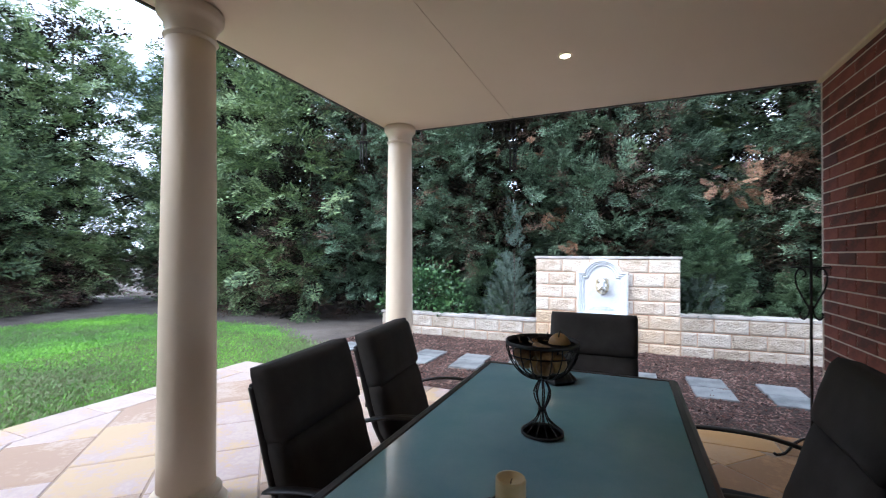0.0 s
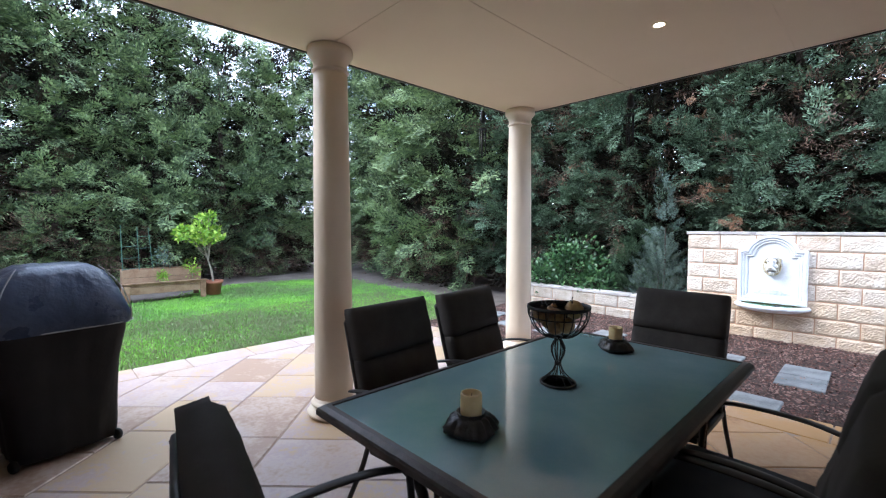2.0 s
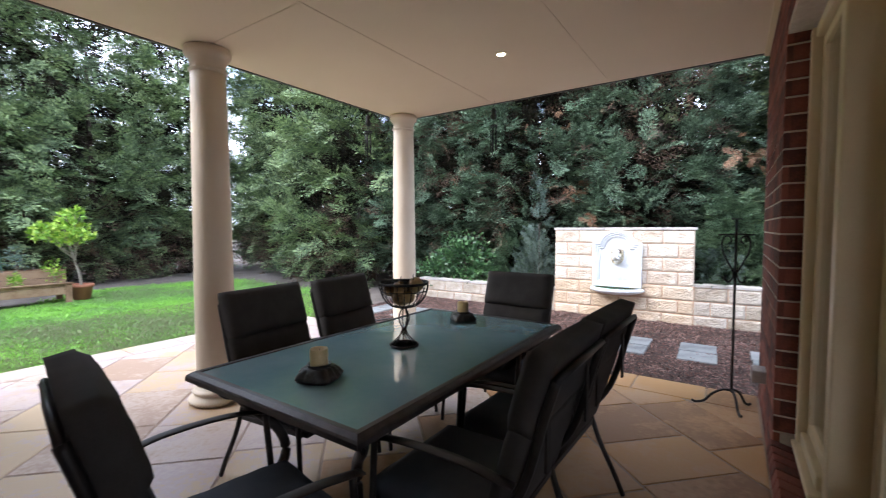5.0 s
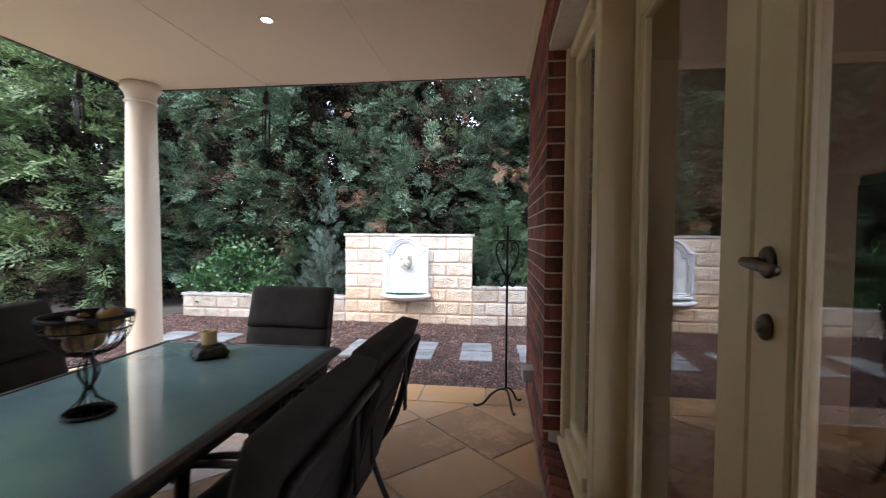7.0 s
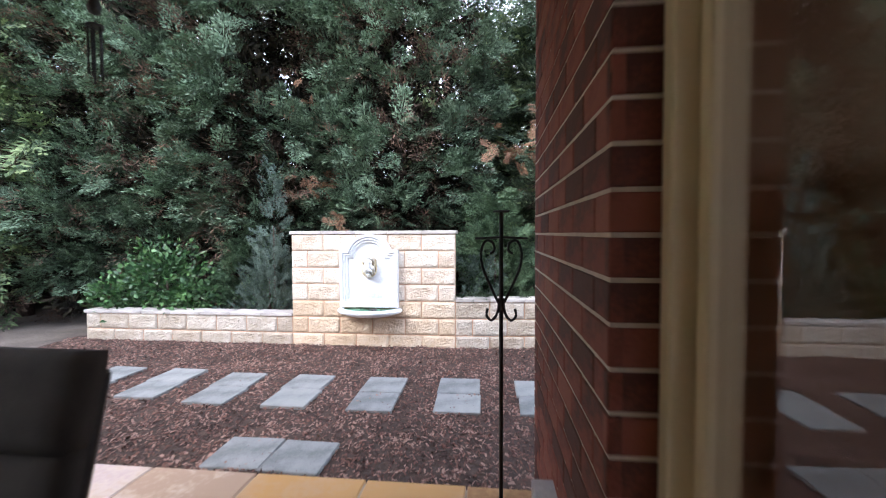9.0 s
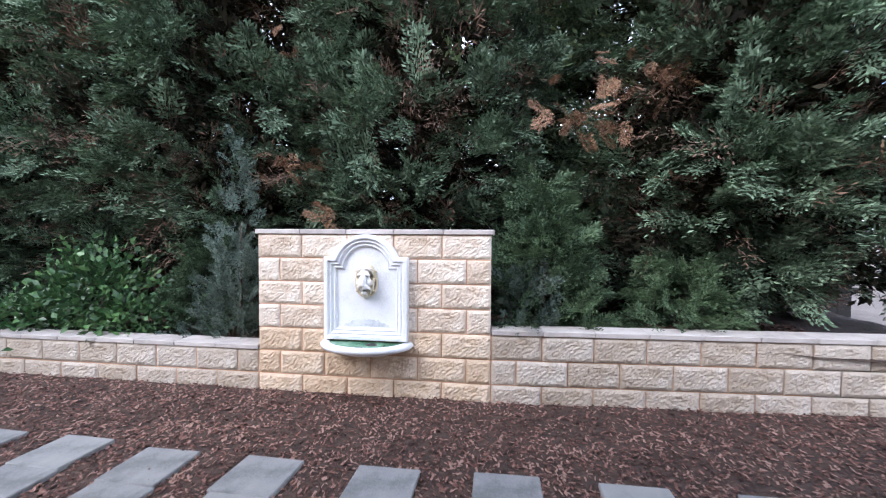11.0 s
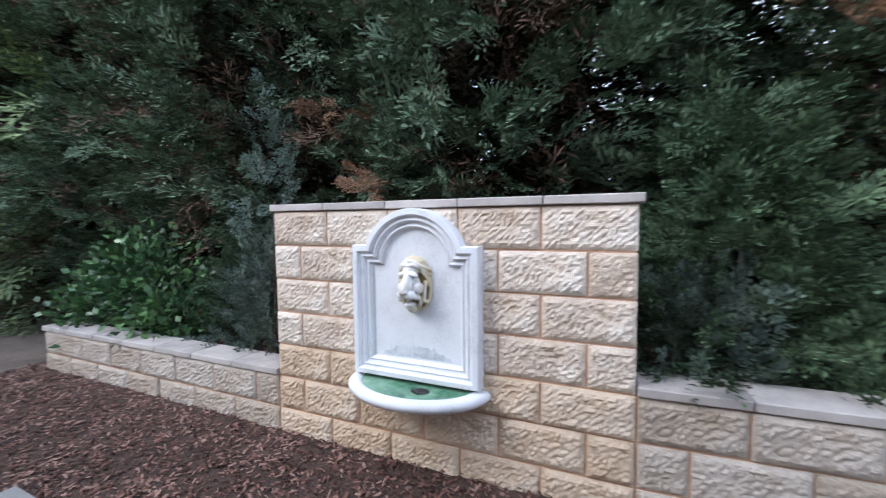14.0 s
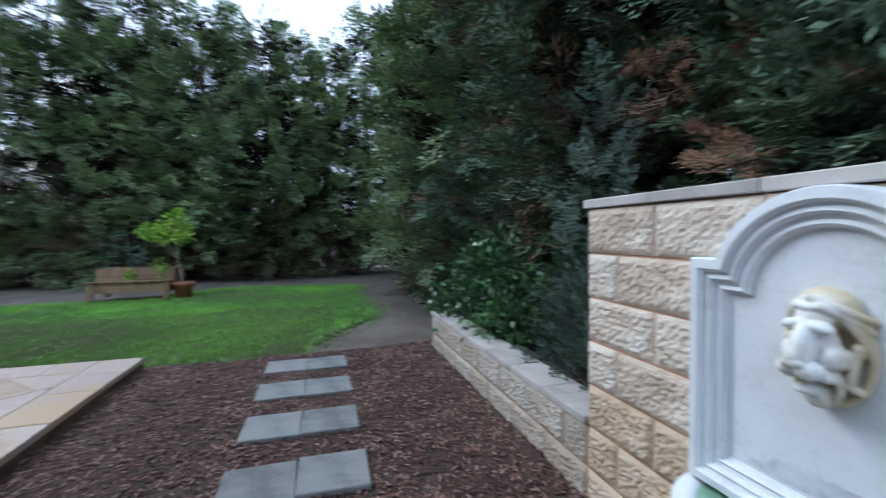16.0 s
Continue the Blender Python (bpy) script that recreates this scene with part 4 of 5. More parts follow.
# ---- on the table ----
def candle_set(m):
    h = thing("candle_holder", m, "black cast candle holder with knobbly fruit relief", "candle holder", "candles on the table")
    bm = lathe([(0.02, 0.0), (0.082, 0.0), (0.085, 0.006), (0.082, 0.012), (0.076, 0.020), (0.072, 0.028), (0.066, 0.036), (0.060, 0.043), (0.052, 0.048), (0.040, 0.050), (0.02, 0.050)], 64)
    for v in bm.verts:
        c, z = Vector((v.co.x, v.co.y, 0)), v.co.z
        if c.length > 0.04:
            a = math.atan2(c.y, c.x)
            sq = 1.0 / max(abs(math.cos(a)), abs(math.sin(a))) ** 0.55
            lump = 0.008 * abs(math.sin(6.5 * a)) * (z > 0.01) + 0.013 * abs(noise.noise(v.co * 70)) * (z > 0.01)
            v.co.xy = c.xy * sq * 0.92 + c.normalized().xy * lump
            v.co.z += 0.006 * noise.noise(v.co * 60 + Vector((3, 0, 0))) * (z > 0.015)
    part("cast_body", bm, M_HOLDER, h, smooth=True)
    part("cup", lathe([(0.03, 0.03), (0.055, 0.035), (0.045, 0.05), (0.048, 0.062), (0.044, 0.062), (0.040, 0.052), (0.03, 0.050)], 32), M_HOLDER, h, smooth=True)
    c = thing("candle", m @ pose(0, 0, 0.052), "short ivory pillar candle with a hollowed top", "candle", "candles on the table")
    part("wax", lathe([(0.001, 0), (0.034, 0), (0.035, 0.004), (0.035, 0.066), (0.033, 0.071), (0.029, 0.070), (0.026, 0.060), (0.001, 0.056)], 32), M_WAX, c, smooth=True)
    part("wick", tube([(0, 0, 0.055), (0.001, 0, 0.062), (0.003, 0, 0.068)], 0.0012, 5), M_HOLDER, c)


candle_set(pose(-0.19, 0.84, TZ + 0.001, 0, 0, 20))
candle_set(pose(-0.27, 2.08, TZ + 0.001, 0, 0, 45))

bowl = thing("wire_fruit_bowl", pose(-0.22, 1.415, TZ + 0.001), "black wire pedestal bowl with dried fruit in it", "bowl")
part("rim", lathe([(0.124, 0.318), (0.130, 0.318), (0.130, 0.330), (0.124, 0.330), (0.124, 0.318)], 40), M_IRON, bowl, smooth=True)
part("lower_ring", tube([(0.122 * math.cos(a), 0.122 * math.sin(a), 0.285) for a in [k * 2 * math.pi / 32 for k in range(33)]], 0.0025, 6), M_IRON, bowl, smooth=True)
part("foot_ring", lathe([(0.068, 0.0), (0.075, 0.0), (0.075, 0.008), (0.068, 0.008), (0.068, 0.0)], 36), M_IRON, bowl, smooth=True)
part("collar", lathe([(0.001, 0.188), (0.020, 0.190), (0.020, 0.200), (0.001, 0.202)], 20), M_IRON, bowl, smooth=True)
part("collar", lathe([(0.001, 0.076), (0.014, 0.078), (0.014, 0.090), (0.001, 0.092)], 20), M_IRON, bowl, smooth=True)
for i in range(22):
    a = i * 2 * math.pi / 22
    ring = lambda r, z, t=0.0: (r * math.cos(a + t), r * math.sin(a + t), z)
    part("bowl_wire", tube(curve([ring(0.018, 0.196), ring(0.065, 0.206), ring(0.103, 0.242), ring(0.124, 0.290), ring(0.127, 0.322)], 4), 0.0022, 5), M_IRON, bowl)
    if i % 2 == 0:
        part("foot_wire", tube(curve([ring(0.010, 0.084), ring(0.024, 0.050), ring(0.052, 0.022), ring(0.072, 0.005)], 4), 0.0022, 5), M_IRON, bowl)
    if i % 3 == 0:
        part("stem_wire", tube(curve([ring(0.009, 0.088), ring(0.026, 0.125), ring(0.028, 0.155), ring(0.009, 0.192)], 4), 0.0028, 5), M_IRON, bowl)


def fruit(kind, x, y, z, r, tilt, turn):
    pear = kind == "pear"
    f = thing("dried_" + kind, pose(-0.22 + x, 1.415 + y, TZ + z, tilt, 0, turn), "gilt brown dried " + kind + " in the wire bowl", "fruit", "fruit in the bowl")
    prof = [(0.001, -r), (0.5 * r, -0.86 * r), (0.86 * r, -0.5 * r), (r, 0), (0.88 * r, 0.45 * r)]
    prof += [(0.55 * r, 0.95 * r), (0.38 * r, 1.4 * r), (0.22 * r, 1.62 * r), (0.001, 1.66 * r)] if pear else [(0.62 * r, 0.80 * r), (0.30 * r, 0.92 * r), (0.001, 0.84 * r)]
    part("flesh", lathe(prof, 20), M_FRUIT, f, smooth=True)
    top = 1.64 * r if pear else 0.84 * r
    part("stalk", tube([(0, 0, top), (0.003, 0, top + 0.018), (0.009, 0.002, top + 0.032)], 0.0025, 6), M_HOLDER, f)


for args in (("pear", -0.045, 0.035, 0.285, 0.036, 40, 30), ("pear", 0.02, -0.05, 0.290, 0.035, -50, 80), ("pomegranate", 0.055, 0.03, 0.315, 0.040, 30, 0), ("pear", -0.065, -0.04, 0.285, 0.032, 55, 200), ("apple", 0.0, 0.065, 0.285, 0.036, -20, 10),
             ("apple", 0.055, -0.035, 0.262, 0.036, 10, 40), ("apple", -0.01, 0.0, 0.240, 0.036, 0, 0), ("apple", -0.06, 0.02, 0.252, 0.034, 40, 0), ("apple", 0.02, -0.062, 0.252, 0.032, 0, 90)):
    fruit(*args)

# ---- covered barbecue ----
bbq = thing("covered_barbecue", pose(-2.83, -0.10, 0, 0, 0, 12), "barbecue under a black vinyl cover with blue-grey hood", "barbecue")


def draped(levels, mat, name, fold):
    """A draped cover from rounded rectangles: height, half depth (x), half width (y)."""
    bm = bmesh.new()
    n = 72
    rings = []
    for k, (z, a, b) in enumerate(levels):
        ring = []
        for i in range(n):
            t = 2 * math.pi * i / n
            c, s = math.cos(t), math.sin(t)
            q = (abs(c) ** 7 + abs(s) ** 7) ** (-1 / 7)
            w = 1 + fold * (noise.noise(Vector((c * 3, s * 3, z * 1.6))) + 0.5 * noise.noise(Vector((c * 8, s * 8, z * 2.5))))
            ring.append(bm.verts.new((a * c * q * w, b * s * q * w, z + 0.012 * noise.noise(Vector((c * 2, s * 2, k))))))
        rings.append(ring)
    for p, q in zip(rings, rings[1:]):
        for i in range(n):
            bm.faces.new((p[i], p[(i + 1) % n], q[(i + 1) % n], q[i]))
    bm.faces.new(rings[-1])
    return part(name, bm, mat, bbq, smooth=True)


draped([(0.035, 0.245, 0.235), (0.10, 0.255, 0.245), (0.3, 0.26, 0.26), (0.55, 0.275, 0.285), (0.72, 0.295, 0.33), (0.80, 0.30, 0.335), (0.86, 0.28, 0.32)], M_COVER, "cover_skirt", 0.09)
draped([(0.765, 0.312, 0.352), (0.80, 0.316, 0.358), (0.84, 0.312, 0.350), (0.90, 0.288, 0.330), (0.96, 0.260, 0.308), (1.02, 0.230, 0.282), (1.08, 0.188, 0.240), (1.11, 0.160, 0.205), (1.132, 0.12, 0.16), (1.140, 0.05, 0.07)], M_COVERTOP, "cover_hood", 0.065)
shelf = draped([(0.24, 0.15, 0.18), (0.45, 0.19, 0.25), (0.62, 0.24, 0.32), (0.78, 0.27, 0.365), (0.86, 0.25, 0.35), (0.90, 0.20, 0.30)], M_COVER, "side_shelf_cover", 0.05)
shelf.location = (0.01, -0.065, 0)
part("piping", tube([(0.318 * math.copysign(abs(math.cos(t)) ** 0.4, math.cos(t)), 0.358 * math.copysign(abs(math.sin(t)) ** 0.4, math.sin(t)), 0.766) for t in [k * 2 * math.pi / 60 for k in range(61)]], 0.004, 6), M_PIPING, bbq)
for y in (-0.3, 0.3):
    part("seam", tube(curve([(0.316, y * 1.02, 0.775), (0.31, y, 0.88), (0.26, y * 0.85, 1.02), (0.17, y * 0.62, 1.125)]), 0.004, 6), M_PIPING, bbq)
for sx in (-1, 1):
    for sy in (-1, 1):
        w = lathe([(0.008, -0.012), (0.030, -0.012), (0.034, -0.006), (0.034, 0.006), (0.030, 0.012), (0.008, 0.012)], 24)
        bmesh.ops.transform(w, matrix=pose(sx * 0.22, sy * 0.24, 0.034, 90, 0, 20), verts=w.verts)
        part("caster", w, M_RUBBER, bbq, smooth=True)



def wind_chime(m):
    w = thing("wind_chime", m, "black wind chime with dark tubes hanging from the roof edge", "wind chime", "wind chimes")
    part("cord", tube([(0, 0, 0), (0, 0, -0.06), (0, 0, -0.30)], 0.002, 5), M_IRON, w)
    part("ornament", lathe([(0.002, -0.19), (0.026, -0.18), (0.034, -0.15), (0.022, -0.12), (0.030, -0.10), (0.016, -0.07), (0.002, -0.06)], 12), M_IRON, w, smooth=True)
    part("disc", lathe([(0.002, -0.255), (0.040, -0.255), (0.040, -0.243), (0.002, -0.243)], 20), M_IRON, w)
    for k in range(5):
        a = k * 2 * math.pi / 5
        part("tube", tube([(0.030 * math.cos(a), 0.030 * math.sin(a), -0.255), (0.030 * math.cos(a), 0.030 * math.sin(a), -0.40), (0.030 * math.cos(a), 0.030 * math.sin(a), -0.50 - 0.02 * (k % 3))], 0.0055, 8), M_IRON, w, smooth=True)


wind_chime(pose(-0.90, 3.72, CEIL - 0.002))
wind_chime(pose(-2.17, 3.18, CEIL - 0.002))

# ---- wrought-iron stand ----
stand = thing("iron_plant_stand", pose(1.205, 3.485, 0), "tall black wrought-iron pole stand with scroll hooks", "plant stand")
part("pole", tube([(0, 0, 0.085), (0, 0, 0.7), (0, 0, 1.365)], 0.009, 10), M_IRON, stand, smooth=True)
part("finial", boxes((-0.035, 0.035, -0.006, 0.006, 1.365, 1.375), bevel=0.003), M_IRON, stand)
part("cross_bar", tube([(-0.11, 0, 1.255), (0, 0, 1.26), (0.11, 0, 1.255)], 0.005, 8), M_IRON, stand, smooth=True)
for s in (-1, 1):
    part("scroll", tube(curve([(s * 0.012, 0, 0.98), (s * 0.045, 0, 1.05), (s * 0.078, 0, 1.13), (s * 0.085, 0, 1.20), (s * 0.065, 0, 1.245), (s * 0.035, 0, 1.235), (s * 0.03, 0, 1.205), (s * 0.048, 0, 1.19)]), 0.006, 8), M_IRON, stand, smooth=True)
    part("hook", tube(curve([(s * 0.008, 0, 1.00), (s * 0.015, 0, 0.94), (s * 0.04, 0, 0.905), (s * 0.062, 0, 0.925), (s * 0.058, 0, 0.955)]), 0.006, 8), M_IRON, stand, smooth=True)
for a in (-152, -78, 15):
    c, s = math.cos(radians(a)), math.sin(radians(a))
    k = 1.0 if a < 0 else 0.45
    part("leg", tube(curve([(0, 0, 0.10), (0.06 * c * k, 0.06 * s * k, 0.105), (0.13 * c * k, 0.13 * s * k, 0.075), (0.19 * c * k, 0.19 * s * k, 0.02), (0.25 * c * k, 0.25 * s * k, 0.008), (0.275 * c * k, 0.275 * s * k, 0.02)]), 0.009, 8), M_IRON, stand, smooth=True)

# ---- wooden planter, stakes and potted lemon ----
planter = thing("timber_planter", pose(-9.78, 1.75, -0.11, 0, 0, 88), "weathered two-tier timber planter box on the lawn's edge", "planter")
for k, (y0, y1, z0, z1, x) in enumerate([(-0.36, -0.33, 0.16, 0.30, 0.72), (-0.36, -0.33, 0.305, 0.36, 0.72), (-0.02, 0.01, 0.30, 0.46, 0.70), (-0.02, 0.01, 0.465, 0.62, 0.70), (0.36, 0.39, 0.16, 0.40, 0.70), (0.36, 0.39, 0.405, 0.62, 0.70)]):
    part("plank", boxes((-x, x, y0, y1, z0, z1), bevel=0.004), M_TIMBER, planter)
for s in (-1, 1):
    part("end_panel", boxes((min(s * 0.70, s * 0.67), max(s * 0.70, s * 0.67), -0.329, -0.021, 0.14, 0.34), (min(s * 0.70, s * 0.67), max(s * 0.70, s * 0.67), 0.011, 0.359, 0.14, 0.60)), M_TIMBER, planter)
    for y in (-0.33, 0.34):
        part("leg", boxes((s * 0.66 - 0.05, s * 0.66 + 0.05, y - 0.06, y - 0.01, 0.0, 0.345), bevel=0.004), M_TIMBER, planter)
part("capping", boxes((-0.74, 0.74, -0.41, -0.30, 0.362, 0.385), bevel=0.004), M_TIMBER, planter)
part("soil", boxes((-0.665, 0.665, -0.325, -0.025, 0.16, 0.32), (-0.665, 0.665, 0.012, 0.355, 0.16, 0.56)), M_SOIL, planter)

st = thing("garden_trellis", pose(-9.92, 1.33, 0.42), "green painted stake trellis standing in the planter", "trellis")
for y0, y1, tall in ((-0.25, -0.26, 1.0), (0.03, 0.01, 0.97), (0.27, 0.20, 0.96)):
    part("stake", tube([(0, y0, 0), (0, (y0 + y1) / 2, tall / 2), (0, y1, tall)], 0.0085, 6), M_STAKE, st)
for z, y0, y1 in ((0.10, -0.27, 0.05), (0.32, -0.28, 0.04), (0.52, -0.02, 0.26), (0.56, -0.28, 0.04), (0.76, -0.02, 0.24)):
    part("rung", tube([(0.008, y0, z), (0.008, y1, z + 0.02)], 0.006, 6), M_STAKE, st)


# ---- foliage ----
def leaf_cloud(count, centre, size, length, width, seed, shell=0.5, lift=0.2, lump=0.0):
    """Single pointed leaves, four triangles each, in a lumpy ball."""
    g = np.random.default_rng(seed)
    d = g.normal(0, 1, (count, 3))
    d /= np.linalg.norm(d, axis=1)[:, None]
    r = g.uniform(shell, 1.0, count)
    if lump:
        r *= 1 + lump * np.array([noise.noise(Vector(a * 2.3) + Vector((seed, 0, 0))) + 0.6 * noise.noise(Vector(a * 5.5)) for a in d])
    c = np.array(centre) + d * r[:, None] * np.array(size)
    ax = d + g.normal(0, 0.6, (count, 3))
    ax[:, 2] += lift
    ax /= np.linalg.norm(ax, axis=1)[:, None]
    sd = np.cross(ax, g.normal(0, 1, (count, 3)))
    sd /= np.linalg.norm(sd, axis=1)[:, None] + 1e-6
    nn = np.cross(ax, sd)
    L, Wd = (g.uniform(0.7, 1.2, count) * length)[:, None], (g.uniform(0.8, 1.2, count) * width)[:, None]
    v = np.stack([c, c + ax * L * 0.45 + sd * Wd + nn * Wd * 0.35, c + ax * L, c + ax * L * 0.45 - sd * Wd + nn * Wd * 0.35, c + ax * L * 0.5], 1).reshape(-1, 3)
    i = np.arange(count)[:, None] * 5
    f = np.concatenate([i + np.array([q]) for q in ([0, 1, 4], [1, 2, 4], [2, 3, 4], [3, 0, 4])])
    return v, f


def join_clouds(clouds):
    vs, fs, k = [], [], 0
    for v, f in clouds:
        vs.append(v), fs.append(f + k)
        k += len(v)
    return np.concatenate(vs), np.concatenate(fs)


def mesh_part(name, vf, mat, parent, label=""):
    ob = new(name, raw_mesh(name, vf[0], vf[1], mat))
    ob.parent = parent
    return tagged(ob, label) if label else ob


pot = thing("terracotta_pot", pose(-9.62, 2.66, -0.11), "terracotta pot beside the timber planter", "pot")
part("body", lathe([(0.10, 0.0), (0.135, 0.0), (0.175, 0.24), (0.20, 0.25), (0.205, 0.31), (0.175, 0.31), (0.17, 0.27), (0.001, 0.265)], 32), M_TERRA, pot, smooth=True)
lemon = thing("lemon_tree", pose(-9.62, 2.66, 0.15), "small potted lemon tree with bright yellow-green leaves", "tree")
part("trunk", tube(curve([(0, 0, 0), (0.01, -0.03, 0.25), (-0.01, -0.09, 0.5), (0.0, -0.14, 0.70)]), [0.024] * 8 + [0.018] * 11, 8), M_PALEBARK, lemon, smooth=True)
lr = random.Random(8)
tips = []
for i in range(11):
    a = i * 0.9
    tip = (0.34 * math.cos(a) * lr.uniform(0.5, 1.1), -0.30 + 0.42 * math.sin(a) * lr.uniform(0.5, 1.1), lr.uniform(0.92, 1.45))
    tips.append(tip)
    part("limb", tube(curve([(0, -0.09, lr.uniform(0.4, 0.62)), (tip[0] * 0.5, -0.12 + (tip[1] + 0.12) * 0.55, 0.85), tip]), 0.008, 6), M_PALEBARK, lemon, smooth=True)
mesh_part("crown", join_clouds([leaf_cloud(85, t, (0.17, 0.18, 0.13), 0.10, 0.028, 20 + i, 0.2, 0.3) for i, t in enumerate(tips)]), M_BRIGHT, lemon)

for k, (x, y, z, s, mat, col) in enumerate([(-9.62, 2.25, 0.28, 0.17, M_BRIGHT, "yellow-green"), (-9.90, 1.78, 0.50, 0.20, M_BLUE, "blue-green"), (-9.62, 1.72, 0.25, 0.10, M_BRIGHT, "yellow-green")]):
    hb = thing("planter_herb", pose(x, y, z), "leafy " + col + " herb growing in the timber planter", "plant", "planter herbs")
    part("stem", tube([(0, 0, -0.03), (0, 0, s)], 0.006, 6), M_PALEBARK, hb)
    mesh_part("leaves", leaf_cloud(120, (0, 0, s * 1.1), (s, s, s * 1.5), 0.07, 0.015, 60 + k, 0.1, 0.6), mat, hb)


def bough(n_side, seg, length, seed, lw, leaf_len, jitter=0.006, wide=0.42):
    """One lacy cypress spray along +y: side branchlets, each a feather of small scale leaves set on both its sides."""
    g = np.random.default_rng(seed)
    v, f = [], []

    def leaf(p, d, ln, w):
        d = d / (np.linalg.norm(d) + 1e-9)
        s = np.cross(d, np.array([0, 0, 1.0]) + g.normal(0, 0.35, 3))
        s = s / (np.linalg.norm(s) + 1e-9) * w
        k = len(v)
        v.extend([p - s * 0.5, p + d * ln * 0.55 + s, p + d * ln, p + d * ln * 0.45 - s])
        f.extend([(k, k + 1, k + 2), (k, k + 2, k + 3)])

    for i in range(n_side):
        t = 0.08 + 0.92 * (i + g.uniform(-0.25, 0.25)) / n_side
        reach = wide * length * (0.25 + 0.85 * math.sin(math.pi * min(1, 0.22 + t * 0.74))) * g.uniform(0.65, 1.15)
        for side in (-1, 1):
            p0 = np.array([0, t * length, -0.16 * length * t * t])
            d = np.array([side * math.cos(0.95), math.sin(0.95), g.normal(0, 0.18)])
            for k in range(seg):
                u = (k + 0.4) / seg
                p = p0 + d * reach * u + np.array([0, 0, -0.3 * reach * u * u]) + g.normal(0, jitter, 3)
                turn = 0.75 if k % 2 else -0.55
                c, q = math.cos(turn), math.sin(turn)
                dd = np.array([d[0] * c - d[1] * q, d[0] * q + d[1] * c, d[2] + g.normal(0, 0.25)]) if k < seg - 1 else d
                leaf(p, dd, leaf_len * g.uniform(0.7, 1.3) * (1.15 - 0.4 * u), lw * g.uniform(0.75, 1.25))
    for k in range(4):
        leaf(np.array([0, length * (0.80 + 0.06 * k), -0.12 * length]), np.array([g.normal(0, 0.4), 1, g.normal(0, 0.2)]), leaf_len * 1.2, lw)
    return np.array(v), np.array(f)


def place_boughs(templates, pos, az, pitch, roll, size, seed):
    """Copies of the sprays at many places, joined into one pair of arrays."""
    g = np.random.default_rng(seed)
    which = g.integers(0, len(templates), len(pos))
    vs, fs, k = [], [], 0
    for w, (tv, tf) in enumerate(templates):
        m = which == w
        if not m.any():
            continue
        a, p, r, s, c = az[m], pitch[m], roll[m], size[m], pos[m]
        ca, sa, cp, sp, cr, sr = np.cos(a), np.sin(a), np.cos(p), np.sin(p), np.cos(r), np.sin(r)
        ey = np.stack([ca * cp, sa * cp, sp], -1)
        ex0 = np.stack([sa, -ca, 0 * a], -1)
        ez0 = np.cross(ex0, ey)
        ex = ex0 * cr[:, None] + ez0 * sr[:, None]
        ez = np.cross(ex, ey)
        q = (tv[None, :, 0:1] * ex[:, None] + tv[None, :, 1:2] * ey[:, None] + tv[None, :, 2:3] * ez[:, None]) * s[:, None, None] + c[:, None]
        n = len(c)
        vs.append(q.reshape(-1, 3))
        fs.append((tf[None] + (np.arange(n) * len(tv))[:, None, None] + k).reshape(-1, 3))
        k += n * len(tv)
    return np.concatenate(vs), np.concatenate(fs)


FINE = [bough(10, 8, 0.38, 100 + i, 0.0082, 0.052, 0.004, 0.40) for i in range(5)]
COARSE = [bough(9, 6, 0.62, 200 + i, 0.015, 0.095, 0.008, 0.40) for i in range(4)]
CORE = [bough(7, 5, 0.62, 500 + i, 0.020, 0.13, 0.05) for i in range(3)]
TWIG = [bough(6, 4, 0.42, 300 + i, 0.0055, 0.07, 0.02) for i in range(3)]


def crown_radius(z, H, R, foot):
    t = (z - foot) / (H - foot)
    return R * np.clip(np.minimum(0.62 + 2.2 * t, 1.0), 0, 1) * np.clip((1 - t) * 2.3, 0.04, 1) ** 0.75


def crown(templates, clusters, per, H, R, foot, seed, inner, size, puff, back=1.0):
    """Sprays gathered into plump clumps over the tree's outside, with gaps between them; fewer behind."""
    g = np.random.default_rng(seed)
    z = foot + (H - foot) * g.beta(1.0, 1.4, clusters * 2)
    a = g.uniform(0, 2 * np.pi, len(z))
    keep = np.nonzero(g.uniform(0, 1, len(z)) < np.where(np.sin(a) > 0.35, back, 1.0))[0][:clusters]
    z, a = z[keep], a[keep]
    r = crown_radius(z, H, R, foot) * g.uniform(inner, 1.0, len(z))
    centre = np.stack([r * np.cos(a), r * np.sin(a), z], -1)
    centre, ca = np.repeat(centre, per, 0), np.repeat(a, per)
    n = len(centre)
    side, up = g.normal(0, 1, n), g.normal(0, 1, n)
    az = ca + 0.55 * side + g.normal(0, 0.22, n)
    out = np.stack([np.cos(ca), np.sin(ca), 0 * ca], -1)
    across = np.stack([-np.sin(ca), np.cos(ca), 0 * ca], -1)
    pos = centre + across * (side * puff)[:, None] + out * (g.normal(-0.10, 0.08, n))[:, None]
    pos[:, 2] += up * puff * 0.62
    pitch = 0.22 + 0.42 * up + g.normal(0, 0.15, n) + 1.4 * np.clip((centre[:, 2] - 0.8 * H) / H, 0, 1)
    return place_boughs(templates, pos, az, pitch, g.normal(0, 0.5, n), g.uniform(size[0], size[1], n), seed + 1)


